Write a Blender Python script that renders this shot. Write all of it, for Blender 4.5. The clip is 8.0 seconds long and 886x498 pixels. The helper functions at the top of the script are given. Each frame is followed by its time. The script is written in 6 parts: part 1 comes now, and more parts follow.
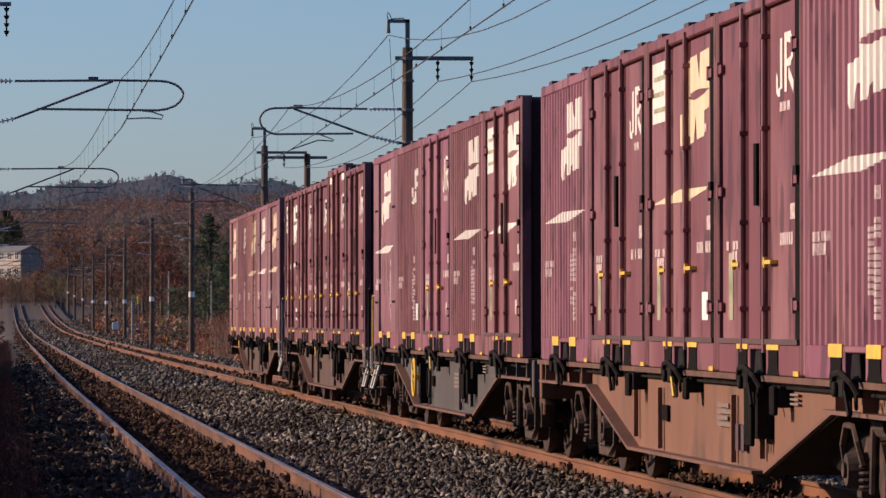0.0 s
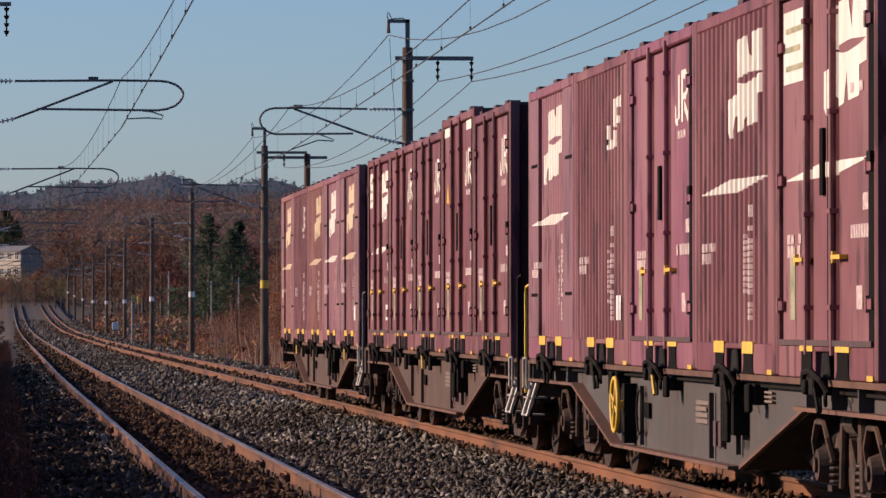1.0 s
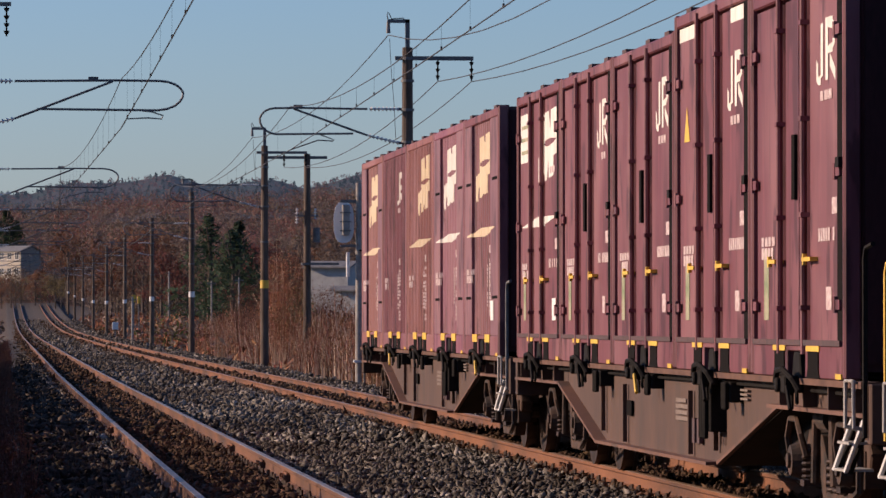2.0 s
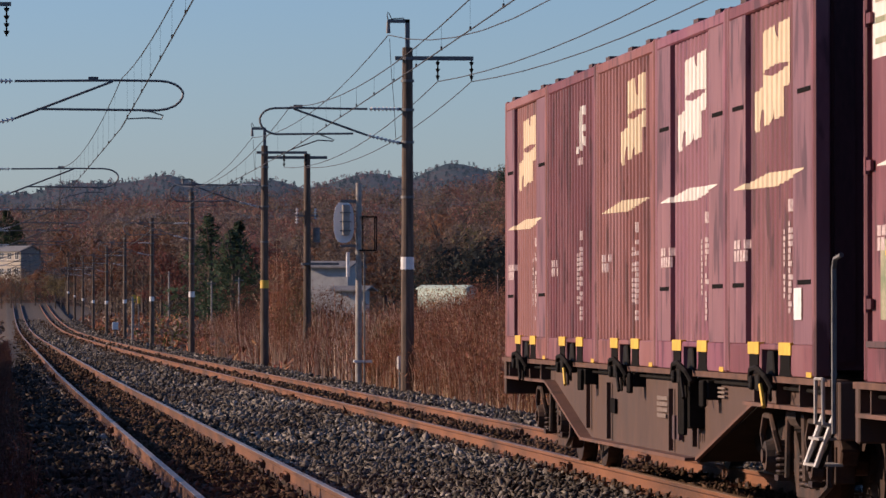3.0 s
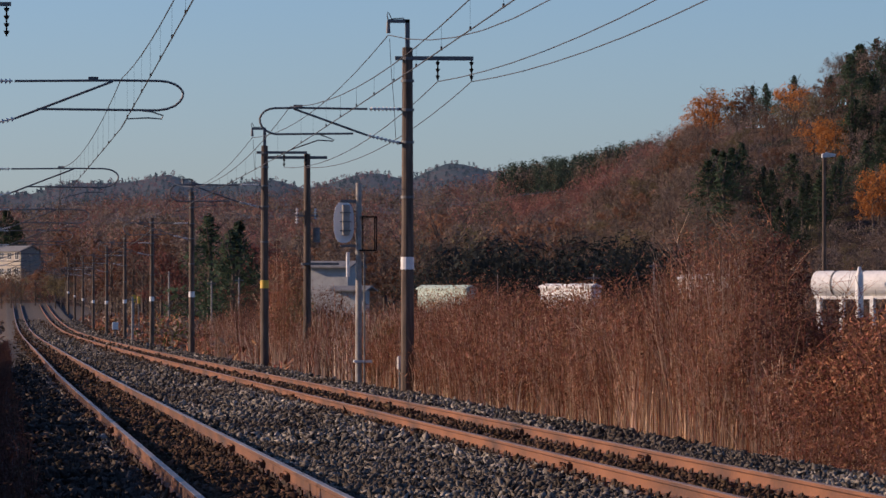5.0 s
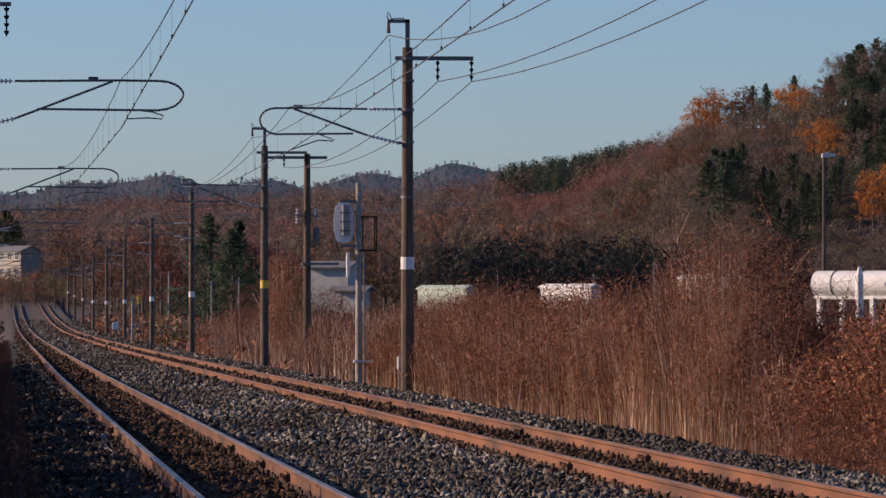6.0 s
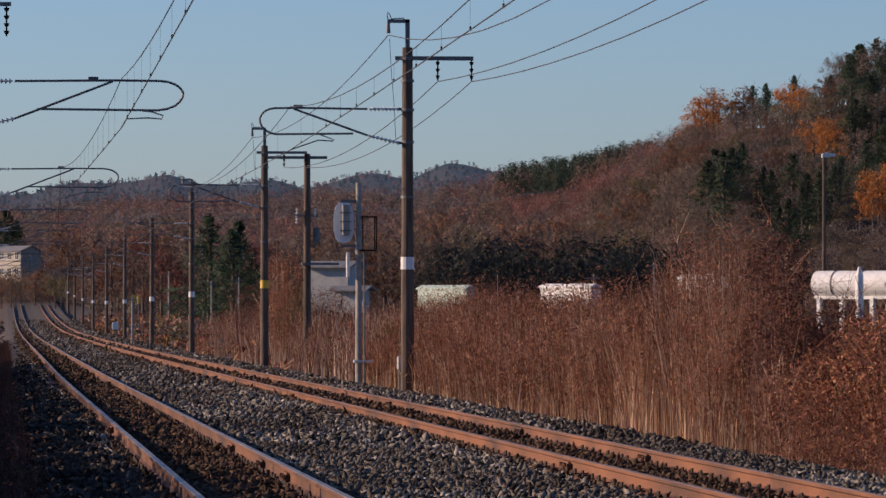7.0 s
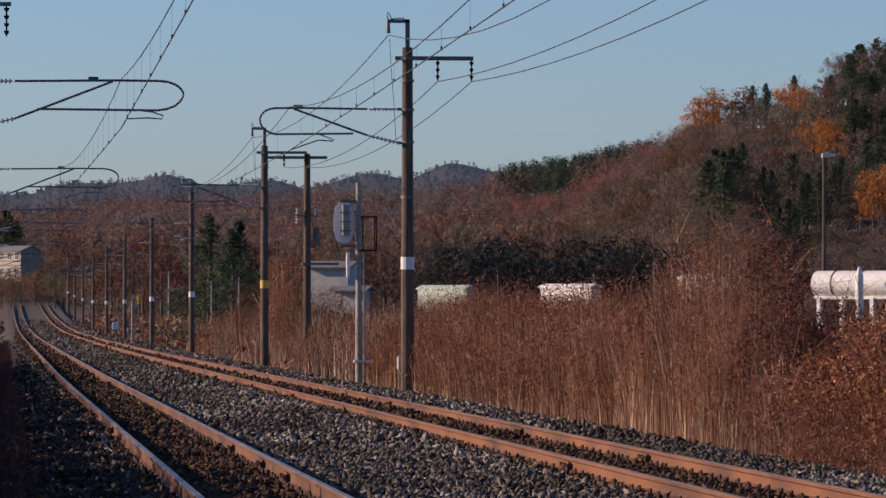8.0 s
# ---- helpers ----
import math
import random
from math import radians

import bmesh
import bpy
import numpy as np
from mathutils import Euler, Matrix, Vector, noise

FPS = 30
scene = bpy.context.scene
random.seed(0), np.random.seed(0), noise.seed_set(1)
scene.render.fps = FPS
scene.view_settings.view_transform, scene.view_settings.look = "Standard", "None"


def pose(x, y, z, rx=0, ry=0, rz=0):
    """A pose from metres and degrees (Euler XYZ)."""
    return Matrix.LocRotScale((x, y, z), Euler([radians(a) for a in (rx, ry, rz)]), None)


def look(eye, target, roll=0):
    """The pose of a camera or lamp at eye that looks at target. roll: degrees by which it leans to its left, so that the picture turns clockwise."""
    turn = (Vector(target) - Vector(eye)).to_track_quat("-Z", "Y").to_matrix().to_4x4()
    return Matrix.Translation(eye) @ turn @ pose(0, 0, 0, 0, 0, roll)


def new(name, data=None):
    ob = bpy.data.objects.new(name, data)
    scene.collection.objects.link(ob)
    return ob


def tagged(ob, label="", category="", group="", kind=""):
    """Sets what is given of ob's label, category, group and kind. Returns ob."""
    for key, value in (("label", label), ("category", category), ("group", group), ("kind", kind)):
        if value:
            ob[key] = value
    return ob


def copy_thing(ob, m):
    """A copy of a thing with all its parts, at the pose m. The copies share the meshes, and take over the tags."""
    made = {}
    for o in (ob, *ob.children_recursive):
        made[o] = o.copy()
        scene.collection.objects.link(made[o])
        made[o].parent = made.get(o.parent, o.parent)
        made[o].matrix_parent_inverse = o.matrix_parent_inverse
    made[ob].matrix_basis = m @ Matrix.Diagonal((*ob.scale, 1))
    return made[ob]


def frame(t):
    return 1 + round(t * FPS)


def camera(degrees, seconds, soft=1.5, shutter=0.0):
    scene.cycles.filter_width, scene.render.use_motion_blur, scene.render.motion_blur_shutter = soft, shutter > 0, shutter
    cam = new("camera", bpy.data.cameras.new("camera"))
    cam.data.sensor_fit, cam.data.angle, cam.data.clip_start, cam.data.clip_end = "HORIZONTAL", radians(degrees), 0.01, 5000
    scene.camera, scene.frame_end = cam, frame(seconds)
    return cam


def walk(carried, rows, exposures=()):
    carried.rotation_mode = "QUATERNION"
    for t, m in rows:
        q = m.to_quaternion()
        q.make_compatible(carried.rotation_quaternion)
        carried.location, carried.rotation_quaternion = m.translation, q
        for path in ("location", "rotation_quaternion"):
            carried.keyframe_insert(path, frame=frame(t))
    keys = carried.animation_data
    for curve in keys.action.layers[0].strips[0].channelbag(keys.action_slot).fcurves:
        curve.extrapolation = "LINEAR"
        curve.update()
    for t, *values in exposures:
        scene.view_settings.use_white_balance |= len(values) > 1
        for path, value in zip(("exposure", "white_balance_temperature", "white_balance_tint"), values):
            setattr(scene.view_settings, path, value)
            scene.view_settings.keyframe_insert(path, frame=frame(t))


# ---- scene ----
# camera: a long lens on a tripod beside the line
TURN = math.atan(0.0898)
eye = Vector((0.0, 0.0, 1.6))
aim = look(eye, eye + Vector((math.sin(TURN), math.cos(TURN), 0.00836)))
cam = camera(10.13, 8.0, 1.5, 0.0)
walk(cam, [(0, aim), (8.0, aim)], exposures=((0, 0.27, 6430, 25), (8.0, 0.27, 6430, 25)))

# world and sun: low late-autumn sun from the west side of the line
SUN = Vector((-0.90, 0.28, 0.31)).normalized()
world = bpy.data.worlds.new("sky")
scene.world = world
world.use_nodes = True
wn = world.node_tree.nodes
sky = wn.new("ShaderNodeTexSky")
sky.sky_type, sky.sun_disc = "NISHITA", False
sky.dust_density, sky.ozone_density, sky.air_density = 0.3, 7.0, 1.0
sky.sun_elevation = math.asin(SUN.z)
sky.sun_rotation = math.atan2(SUN.x, SUN.y)
world.node_tree.links.new(sky.outputs[0], wn["Background"].inputs[0])
wn["Background"].inputs[1].default_value = 0.10
sun = new("sun", bpy.data.lights.new("sun", "SUN"))
sun.data.energy, sun.data.angle, sun.data.color = 4.9, radians(0.6), (1.0, 0.79, 0.55)
sun.matrix_basis = look(SUN * 50, (0, 0, 0))


def depth(x, y):
    return y * math.cos(TURN) + x * math.sin(TURN)


def line_z(d):
    """Height of the rail tops at a depth along the line: a long sag."""
    d = np.clip(d, -60, 1100)
    return 0.27 - 0.00674 * d + 0.1 * np.tanh(8.36e-5 * d * np.abs(d)) + 5.6e-6 * np.maximum(d - 130, 0) ** 2 + 1.6e-5 * np.maximum(d - 420, 0) ** 2 * (d < 900) + 3.69 * (d >= 900)


def rail_z(y):
    return float(line_z(depth(4, y)))


def swing(y):
    """Sideways shift of both tracks, a slight bend far off."""
    return np.interp(y, (100, 125, 150, 190, 238, 280, 330, 390, 448, 600, 900), (0, 0.03, 0.11, 0.23, 0.35, 0.43, 0.5, 0.6, 0.7, 0.97, 1.6))


def bend(y):
    return float(swing(y))


# ---- materials ----
def mat(name, colors, scale=4.0, rough=0.8, bump=0.2, metal=0.0, fine=40.0, vary=0.0, stretch=(1, 1, 1), space="Object", spec=0.5):
    m = bpy.data.materials.new(name)
    m.use_nodes = True
    nt = m.node_tree
    N, L = nt.nodes, nt.links
    b = N["Principled BSDF"]
    co = N.new("ShaderNodeTexCoord")
    mp = N.new("ShaderNodeMapping")
    mp.inputs["Scale"].default_value = stretch
    L.new(co.outputs[space], mp.inputs[0])
    n1 = N.new("ShaderNodeTexNoise")
    n1.inputs["Scale"].default_value, n1.inputs["Detail"].default_value = scale, 6
    n2 = N.new("ShaderNodeTexNoise")
    n2.inputs["Scale"].default_value, n2.inputs["Detail"].default_value = fine, 4
    L.new(mp.outputs[0], n1.inputs["Vector"])
    L.new(mp.outputs[0], n2.inputs["Vector"])
    mix = N.new("ShaderNodeMath")
    mix.operation = "MULTIPLY_ADD"
    mix.inputs[1].default_value, mix.inputs[2].default_value = 0.35, -0.175
    L.new(n2.outputs[0], mix.inputs[0])
    add = N.new("ShaderNodeMath")
    L.new(n1.outputs[0], add.inputs[0])
    L.new(mix.outputs[0], add.inputs[1])
    ramp = N.new("ShaderNodeValToRGB")
    el = ramp.color_ramp.elements
    k = len(colors)
    while len(el) < k:
        el.new(0.5)
    for i, c in enumerate(colors):
        el[i].position, el[i].color = 0.3 + 0.4 * i / max(k - 1, 1), (*c, 1)
    L.new(add.outputs[0], ramp.inputs[0])
    out = ramp.outputs[0]
    if vary:
        info = N.new("ShaderNodeNewGeometry") if space == "Island" else N.new("ShaderNodeObjectInfo")
        hs = N.new("ShaderNodeHueSaturation")
        mr = N.new("ShaderNodeMapRange")
        mr.inputs[3].default_value, mr.inputs[4].default_value = 1 - vary, 1 + vary
        L.new(info.outputs["Random"], mr.inputs[0])
        L.new(mr.outputs[0], hs.inputs["Value"])
        L.new(out, hs.inputs["Color"])
        out = hs.outputs[0]
    L.new(out, b.inputs["Base Color"])
    b.inputs["Roughness"].default_value, b.inputs["Metallic"].default_value = rough, metal
    b.inputs["Specular IOR Level"].default_value = spec
    if bump:
        bp = N.new("ShaderNodeBump")
        bp.inputs["Strength"].default_value, bp.inputs["Distance"].default_value = bump, 0.02
        L.new(add.outputs[0], bp.inputs["Height"])
        L.new(bp.outputs[0], b.inputs["Normal"])
    return m


def island(m, vary=0.5, hue=0.02):
    """Adds a variation from piece to piece of a joined mesh."""
    nt = m.node_tree
    N, L = nt.nodes, nt.links
    b = N["Principled BSDF"]
    src = b.inputs["Base Color"].links[0].from_socket
    g = N.new("ShaderNodeNewGeometry")
    hs = N.new("ShaderNodeHueSaturation")
    mr = N.new("ShaderNodeMapRange")
    mr.inputs[3].default_value, mr.inputs[4].default_value = 1 - vary, 1 + vary
    L.new(g.outputs["Random Per Island"], mr.inputs[0])
    L.new(mr.outputs[0], hs.inputs["Value"])
    mh = N.new("ShaderNodeMapRange")
    mh.inputs[3].default_value, mh.inputs[4].default_value = 0.5 - hue, 0.5 + hue
    fr = N.new("ShaderNodeMath")
    fr.operation = "FRACT"
    mu = N.new("ShaderNodeMath")
    mu.operation = "MULTIPLY"
    mu.inputs[1].default_value = 7.31
    L.new(g.outputs["Random Per Island"], mu.inputs[0])
    L.new(mu.outputs[0], fr.inputs[0])
    L.new(fr.outputs[0], mh.inputs[0])
    L.new(mh.outputs[0], hs.inputs["Hue"])
    L.new(src, hs.inputs["Color"])
    L.new(hs.outputs[0], b.inputs["Base Color"])
    return m


M_soil = mat("soil", [(0.030, 0.018, 0.010), (0.075, 0.044, 0.025)], 0.5, 0.95, 0.4)


def forest(name, haze=None, tones=((0.020, 0.030, 0.018), (0.055, 0.036, 0.024), (0.10, 0.062, 0.042), (0.14, 0.062, 0.045))):
    m = mat(name, list(tones), 0.035 if haze is None else 0.010, 0.95, 1.0, fine=0.35, spec=0.05)
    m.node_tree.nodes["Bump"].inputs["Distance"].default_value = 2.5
    if haze:
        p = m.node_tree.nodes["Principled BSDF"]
        p.inputs["Emission Color"].default_value, p.inputs["Emission Strength"].default_value = (*haze, 1), 1.0
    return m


# weak bluish glow given to the far woods in place of haze
HAZE_GLOW = (0.026, 0.036, 0.052)
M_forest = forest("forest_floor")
M_farforest = forest("far_forest", HAZE_GLOW, [(0.014, 0.024, 0.018), (0.022, 0.034, 0.026), (0.055, 0.042, 0.034), (0.030, 0.038, 0.030)])
M_ballast = mat("ballast_bed", [(0.030, 0.021, 0.014), (0.095, 0.070, 0.050)], 3, 0.95, 1.0, fine=25)
M_stone = island(mat("ballast_stone", [(0.032, 0.027, 0.022), (0.255, 0.225, 0.190)], 1.2, 0.9, 0.3, fine=60, spec=0.12), 0.95, 0.015)
# darker copy of the ballast stone: the weeds' shade put into its colour
M_shadestone = island(mat("shaded_ballast_stone", [(0.016, 0.0125, 0.0095), (0.100, 0.080, 0.064)], 1.2, 0.95, 0.3, fine=60, spec=0.04), 0.8, 0.015)
M_bedstone = island(mat("rusty_ballast_stone", [(0.034, 0.020, 0.012), (0.11, 0.066, 0.042)], 1.2, 0.9, 0.3, fine=60, spec=0.1), 0.6, 0.015)
M_rust = mat("rail_rust", [(0.050, 0.020, 0.010), (0.145, 0.053, 0.020), (0.22, 0.083, 0.030)], 1.3, 0.85, 0.15, stretch=(1, 0.35, 1))
M_head = mat("rail_head", [(0.15, 0.080, 0.046), (0.27, 0.175, 0.12)], 2.0, 0.6, 0.05, 0.2)
# darker rail rust: the weeds' shade on track 1 put into the colour
M_shaderust = mat("shaded_rail_rust", [(0.035, 0.015, 0.009), (0.105, 0.042, 0.019), (0.18, 0.070, 0.028)], 1.3, 0.85, 0.15, stretch=(1, 0.35, 1))
M_polished = mat("polished_rail_head", [(0.20, 0.165, 0.14), (0.32, 0.28, 0.245)], 2.0, 0.5, 0.03, 0.5)
M_sleeper = mat("sleeper", [(0.09, 0.065, 0.05), (0.2, 0.15, 0.12)], 5, 0.9, 0.4, stretch=(1, 6, 6))
M_clip = mat("clip", [(0.03, 0.02, 0.015), (0.08, 0.045, 0.03)], 30, 0.8)
M_pole = mat("pole", [(0.056, 0.037, 0.026), (0.150, 0.104, 0.074)], 3, 0.9, 0.2, stretch=(4, 4, 0.5))
M_steel = mat("galvanised", [(0.10, 0.10, 0.10), (0.18, 0.175, 0.17)], 8, 0.6, 0.05, 0.4)
M_wire = mat("wire", [(0.03, 0.03, 0.03), (0.06, 0.055, 0.05)], 8, 0.6, 0.0, 0.3)
M_insul = mat("insulator", [(0.5, 0.47, 0.43), (0.65, 0.62, 0.58)], 10, 0.3, 0.0)
M_white = mat("white_paint", [(0.62, 0.60, 0.56), (0.8, 0.78, 0.74)], 6, 0.7, 0.05)
M_yellow = mat("yellow_paint", [(0.55, 0.33, 0.03), (0.75, 0.48, 0.05)], 8, 0.6, 0.05)
M_black = mat("black_iron", [(0.007, 0.006, 0.005), (0.018, 0.015, 0.013)], 8, 0.8, 0.2, spec=0.12)
# near-black fill: shade inside pockets, slots and holes is put into the colour
M_hollow = mat("dark_hollow", [(0.01, 0.009, 0.008), (0.012, 0.010, 0.009)], 8, 0.95, 0.0, spec=0.05)


# ---- mesh helpers ----
class Geo:
    """Collects vertices and faces of one mesh."""

    def __init__(self):
        self.v, self.f = [], []

    def add(self, vs, fs):
        k = len(self.v)
        self.v += [tuple(p) for p in vs]
        self.f += [tuple(k + i for i in q) for q in fs]
        return self

    def box(self, x0, x1, y0, y1, z0, z1):
        vs = [(x0, y0, z0), (x1, y0, z0), (x1, y1, z0), (x0, y1, z0), (x0, y0, z1), (x1, y0, z1), (x1, y1, z1), (x0, y1, z1)]
        return self.add(vs, [(0, 3, 2, 1), (4, 5, 6, 7), (0, 1, 5, 4), (1, 2, 6, 5), (2, 3, 7, 6), (3, 0, 4, 7)])

    def prism(self, pts, lo, hi, axis="x"):
        """A polygon of (a, b) pairs drawn out along an axis: x takes (y, z), y takes (x, z), z takes (x, y)."""
        n = len(pts)
        put = {"x": lambda a, b, c: (c, a, b), "y": lambda a, b, c: (a, c, b), "z": lambda a, b, c: (a, b, c)}[axis]
        vs = [put(a, b, lo) for a, b in pts] + [put(a, b, hi) for a, b in pts]
        return self.add(vs, [tuple(range(n))[::-1], tuple(range(n, 2 * n))] + [(i, (i + 1) % n, n + (i + 1) % n, n + i) for i in range(n)])

    def rod(self, p, q, r, r2=None, n=8, caps=True):
        p, q = Vector(p), Vector(q)
        r2 = r if r2 is None else r2
        d = (q - p).normalized()
        a = d.orthogonal().normalized()
        b = d.cross(a)
        vs = []
        for c, rr in ((p, r), (q, r2)):
            vs += [c + (a * math.cos(t) + b * math.sin(t)) * rr for t in (2 * math.pi * i / n for i in range(n))]
        fs = [(i, (i + 1) % n, n + (i + 1) % n, n + i) for i in range(n)]
        if caps:
            fs += [tuple(range(n))[::-1], tuple(range(n, 2 * n))]
        return self.add(vs, fs)

    def tube(self, pts, r, n=6):
        """One continuous bent tube through the points."""
        pts = [Vector(p) for p in pts]
        a, vs, k = None, [], len(pts)
        for i, p in enumerate(pts):
            d = (pts[min(i + 1, k - 1)] - p).normalized() + (p - pts[max(i - 1, 0)]).normalized()
            d = d.normalized() if d.length > 1e-4 else (p - pts[i - 1]).normalized()
            a = d.orthogonal() if a is None else a - d * a.dot(d)
            a = (a if a.length > 1e-4 else d.orthogonal()).normalized()
            b = d.cross(a)
            vs += [p + (a * math.cos(t) + b * math.sin(t)) * r for t in (2 * math.pi * j / n for j in range(n))]
        fs = [(i * n + j, i * n + (j + 1) % n, (i + 1) * n + (j + 1) % n, (i + 1) * n + j) for i in range(k - 1) for j in range(n)]
        return self.add(vs, fs + [tuple(range(n))[::-1], tuple(range((k - 1) * n, k * n))])

    def ring(self, c, axis, R, r, n=20, m=6):
        c, axis = Vector(c), Vector(axis).normalized()
        a = axis.orthogonal().normalized()
        b = axis.cross(a)
        vs, fs = [], []
        for i in range(n):
            t = 2 * math.pi * i / n
            o = a * math.cos(t) + b * math.sin(t)
            for j in range(m):
                s = 2 * math.pi * j / m
                vs.append(c + o * (R + r * math.cos(s)) + axis * (r * math.sin(s)))
        for i in range(n):
            for j in range(m):
                fs.append((i * m + j, ((i + 1) % n) * m + j, ((i + 1) % n) * m + (j + 1) % m, i * m + (j + 1) % m))
        return self.add(vs, fs)

    def mesh(self, name, material, bevel=0.0, smooth=False):
        me = bpy.data.meshes.new(name)
        me.from_pydata(self.v, [], self.f)
        if bevel:
            bm = bmesh.new()
            bm.from_mesh(me)
            sharp = [e for e in bm.edges if len(e.link_faces) == 2 and e.calc_face_angle(0) > 0.6]
            bmesh.ops.bevel(bm, geom=sharp, offset=bevel, segments=1, affect="EDGES", clamp_overlap=True)
            bm.to_mesh(me)
            bm.free()
        me.materials.append(material)
        if smooth:
            me.shade_smooth()
        me.update()
        return me


def part(name, g, material, parent=None, label="", bevel=0.0, smooth=False):
    ob = new(name, g.mesh(name, material, bevel, smooth))
    if parent is not None:
        ob.parent = parent
    if label:
        tagged(ob, label)
    return ob


def thing(name, label, category, at=None, group="", kind=""):
    ob = new(name)
    ob.empty_display_size = 0.2
    if at is not None:
        ob.matrix_basis = at
    return tagged(ob, label, category, group, kind)


def bulk(name, verts, faces, material, label, category, smooth=False):
    """One mesh of many small pieces, from arrays (all faces with the same number of corners)."""
    verts, faces = np.asarray(verts, np.float32), np.asarray(faces, np.int32)
    me = bpy.data.meshes.new(name)
    me.vertices.add(len(verts))
    me.vertices.foreach_set("co", verts.ravel())
    n, k = faces.shape
    me.loops.add(n * k)
    me.loops.foreach_set("vertex_index", faces.ravel())
    me.polygons.add(n)
    me.polygons.foreach_set("loop_start", np.arange(0, n * k, k, dtype=np.int32))
    me.polygons.foreach_set("loop_total", np.full(n, k, np.int32))
    me.update(calc_edges=True)
    me.materials.append(material)
    if smooth:
        me.shade_smooth()
    return tagged(new(name, me), label, category, kind="stuff")


rng = np.random.default_rng(7)


# ---- ground ----
LEFT, RIGHT = 2.14, 6.25      # centre lines of the two tracks
NEARBY, FAR = -170.0, 770.0   # stretch of line that is laid


def smooth01(a, b, v):
    k = np.clip((v - a) / (b - a), 0, 1)
    return k * k * (3 - 2 * k)


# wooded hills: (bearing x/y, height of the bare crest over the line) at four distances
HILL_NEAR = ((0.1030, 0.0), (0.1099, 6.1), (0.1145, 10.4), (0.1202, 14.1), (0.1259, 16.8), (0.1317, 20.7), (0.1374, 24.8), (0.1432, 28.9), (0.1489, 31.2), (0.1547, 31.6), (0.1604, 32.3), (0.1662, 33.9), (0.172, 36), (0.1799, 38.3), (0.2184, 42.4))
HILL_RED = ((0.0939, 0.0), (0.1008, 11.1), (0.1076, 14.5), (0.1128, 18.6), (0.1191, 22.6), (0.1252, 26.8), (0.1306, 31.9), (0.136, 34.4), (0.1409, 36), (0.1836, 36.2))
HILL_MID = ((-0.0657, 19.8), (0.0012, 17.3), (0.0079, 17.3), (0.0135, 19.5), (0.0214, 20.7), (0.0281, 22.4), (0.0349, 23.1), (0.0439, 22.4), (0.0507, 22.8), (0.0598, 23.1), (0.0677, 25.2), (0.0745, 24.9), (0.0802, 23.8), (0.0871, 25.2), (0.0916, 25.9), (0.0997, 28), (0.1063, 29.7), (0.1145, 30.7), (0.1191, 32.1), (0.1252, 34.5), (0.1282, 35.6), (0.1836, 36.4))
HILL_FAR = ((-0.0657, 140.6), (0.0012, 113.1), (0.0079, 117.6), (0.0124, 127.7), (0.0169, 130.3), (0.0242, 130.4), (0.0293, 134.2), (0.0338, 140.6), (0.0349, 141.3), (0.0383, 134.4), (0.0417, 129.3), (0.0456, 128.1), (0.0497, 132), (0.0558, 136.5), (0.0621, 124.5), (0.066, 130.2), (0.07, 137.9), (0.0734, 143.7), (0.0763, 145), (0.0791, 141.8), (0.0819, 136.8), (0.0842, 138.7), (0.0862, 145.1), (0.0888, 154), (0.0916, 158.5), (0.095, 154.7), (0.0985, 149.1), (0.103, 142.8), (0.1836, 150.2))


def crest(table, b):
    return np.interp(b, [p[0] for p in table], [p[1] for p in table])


def ground_z(x, y):
    x, y = np.asarray(x, float), np.asarray(y, float)
    base = line_z(y * math.cos(TURN) + 4 * math.sin(TURN))
    u = x - swing(y)
    bed = -0.19 - 0.45 * smooth01(0.75, -0.6, u) - 0.5 * smooth01(8.35, 9.5, u) - 0.06 * smooth01(3.0, 4.1, u) * smooth01(5.4, 4.2, u)
    z = base + bed - 0.9 * smooth01(14, 40, u) - 0.5 * smooth01(-4, -30, u)
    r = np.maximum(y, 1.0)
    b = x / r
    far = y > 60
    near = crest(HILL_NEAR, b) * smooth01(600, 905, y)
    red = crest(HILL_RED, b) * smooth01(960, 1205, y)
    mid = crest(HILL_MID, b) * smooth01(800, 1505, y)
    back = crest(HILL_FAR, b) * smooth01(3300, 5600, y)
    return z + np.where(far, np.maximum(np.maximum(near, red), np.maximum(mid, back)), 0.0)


def build_ground():
    xs = np.concatenate([-np.geomspace(3000, 12, 40), np.arange(-10, -1, 1.0), np.arange(-1, 10.6, 0.2), np.arange(11, 40, 1.5), np.geomspace(42, 4000, 110)])
    ys = np.concatenate([-np.geomspace(1500, 180, 10), np.arange(-170, 20, 10.0), np.arange(20, 160, 1.2), np.arange(160, 700, 9.0), np.geomspace(706, 8000, 110)])
    X, Y = np.meshgrid(xs, ys)
    Z = ground_z(X, Y)
    Z += np.where((X > 0.2) & (X < 9.5) & (Y < 200), rng.normal(0, 0.012, X.shape), 0)
    v = np.stack([X, Y, Z], -1).reshape(-1, 3)
    nx, ny = len(xs), len(ys)
    i = (np.arange(ny - 1)[:, None] * nx + np.arange(nx - 1)[None]).ravel()
    f = np.stack([i, i + 1, i + nx + 1, i + nx], -1)
    ob = bulk("ground", v, f, M_soil, "brown earth with dry litter beside the line", "ground", True)
    ob["kind"] = "structure"
    me = ob.data
    me.materials.append(M_ballast)
    cx = X[:-1, :-1].ravel() + 0.1
    cy = Y[:-1, :-1].ravel()
    cx = cx - swing(cy)
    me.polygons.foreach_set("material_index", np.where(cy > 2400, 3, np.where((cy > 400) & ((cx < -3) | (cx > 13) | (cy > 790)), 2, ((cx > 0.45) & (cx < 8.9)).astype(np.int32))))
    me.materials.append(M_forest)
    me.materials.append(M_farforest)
    return ob


build_ground()


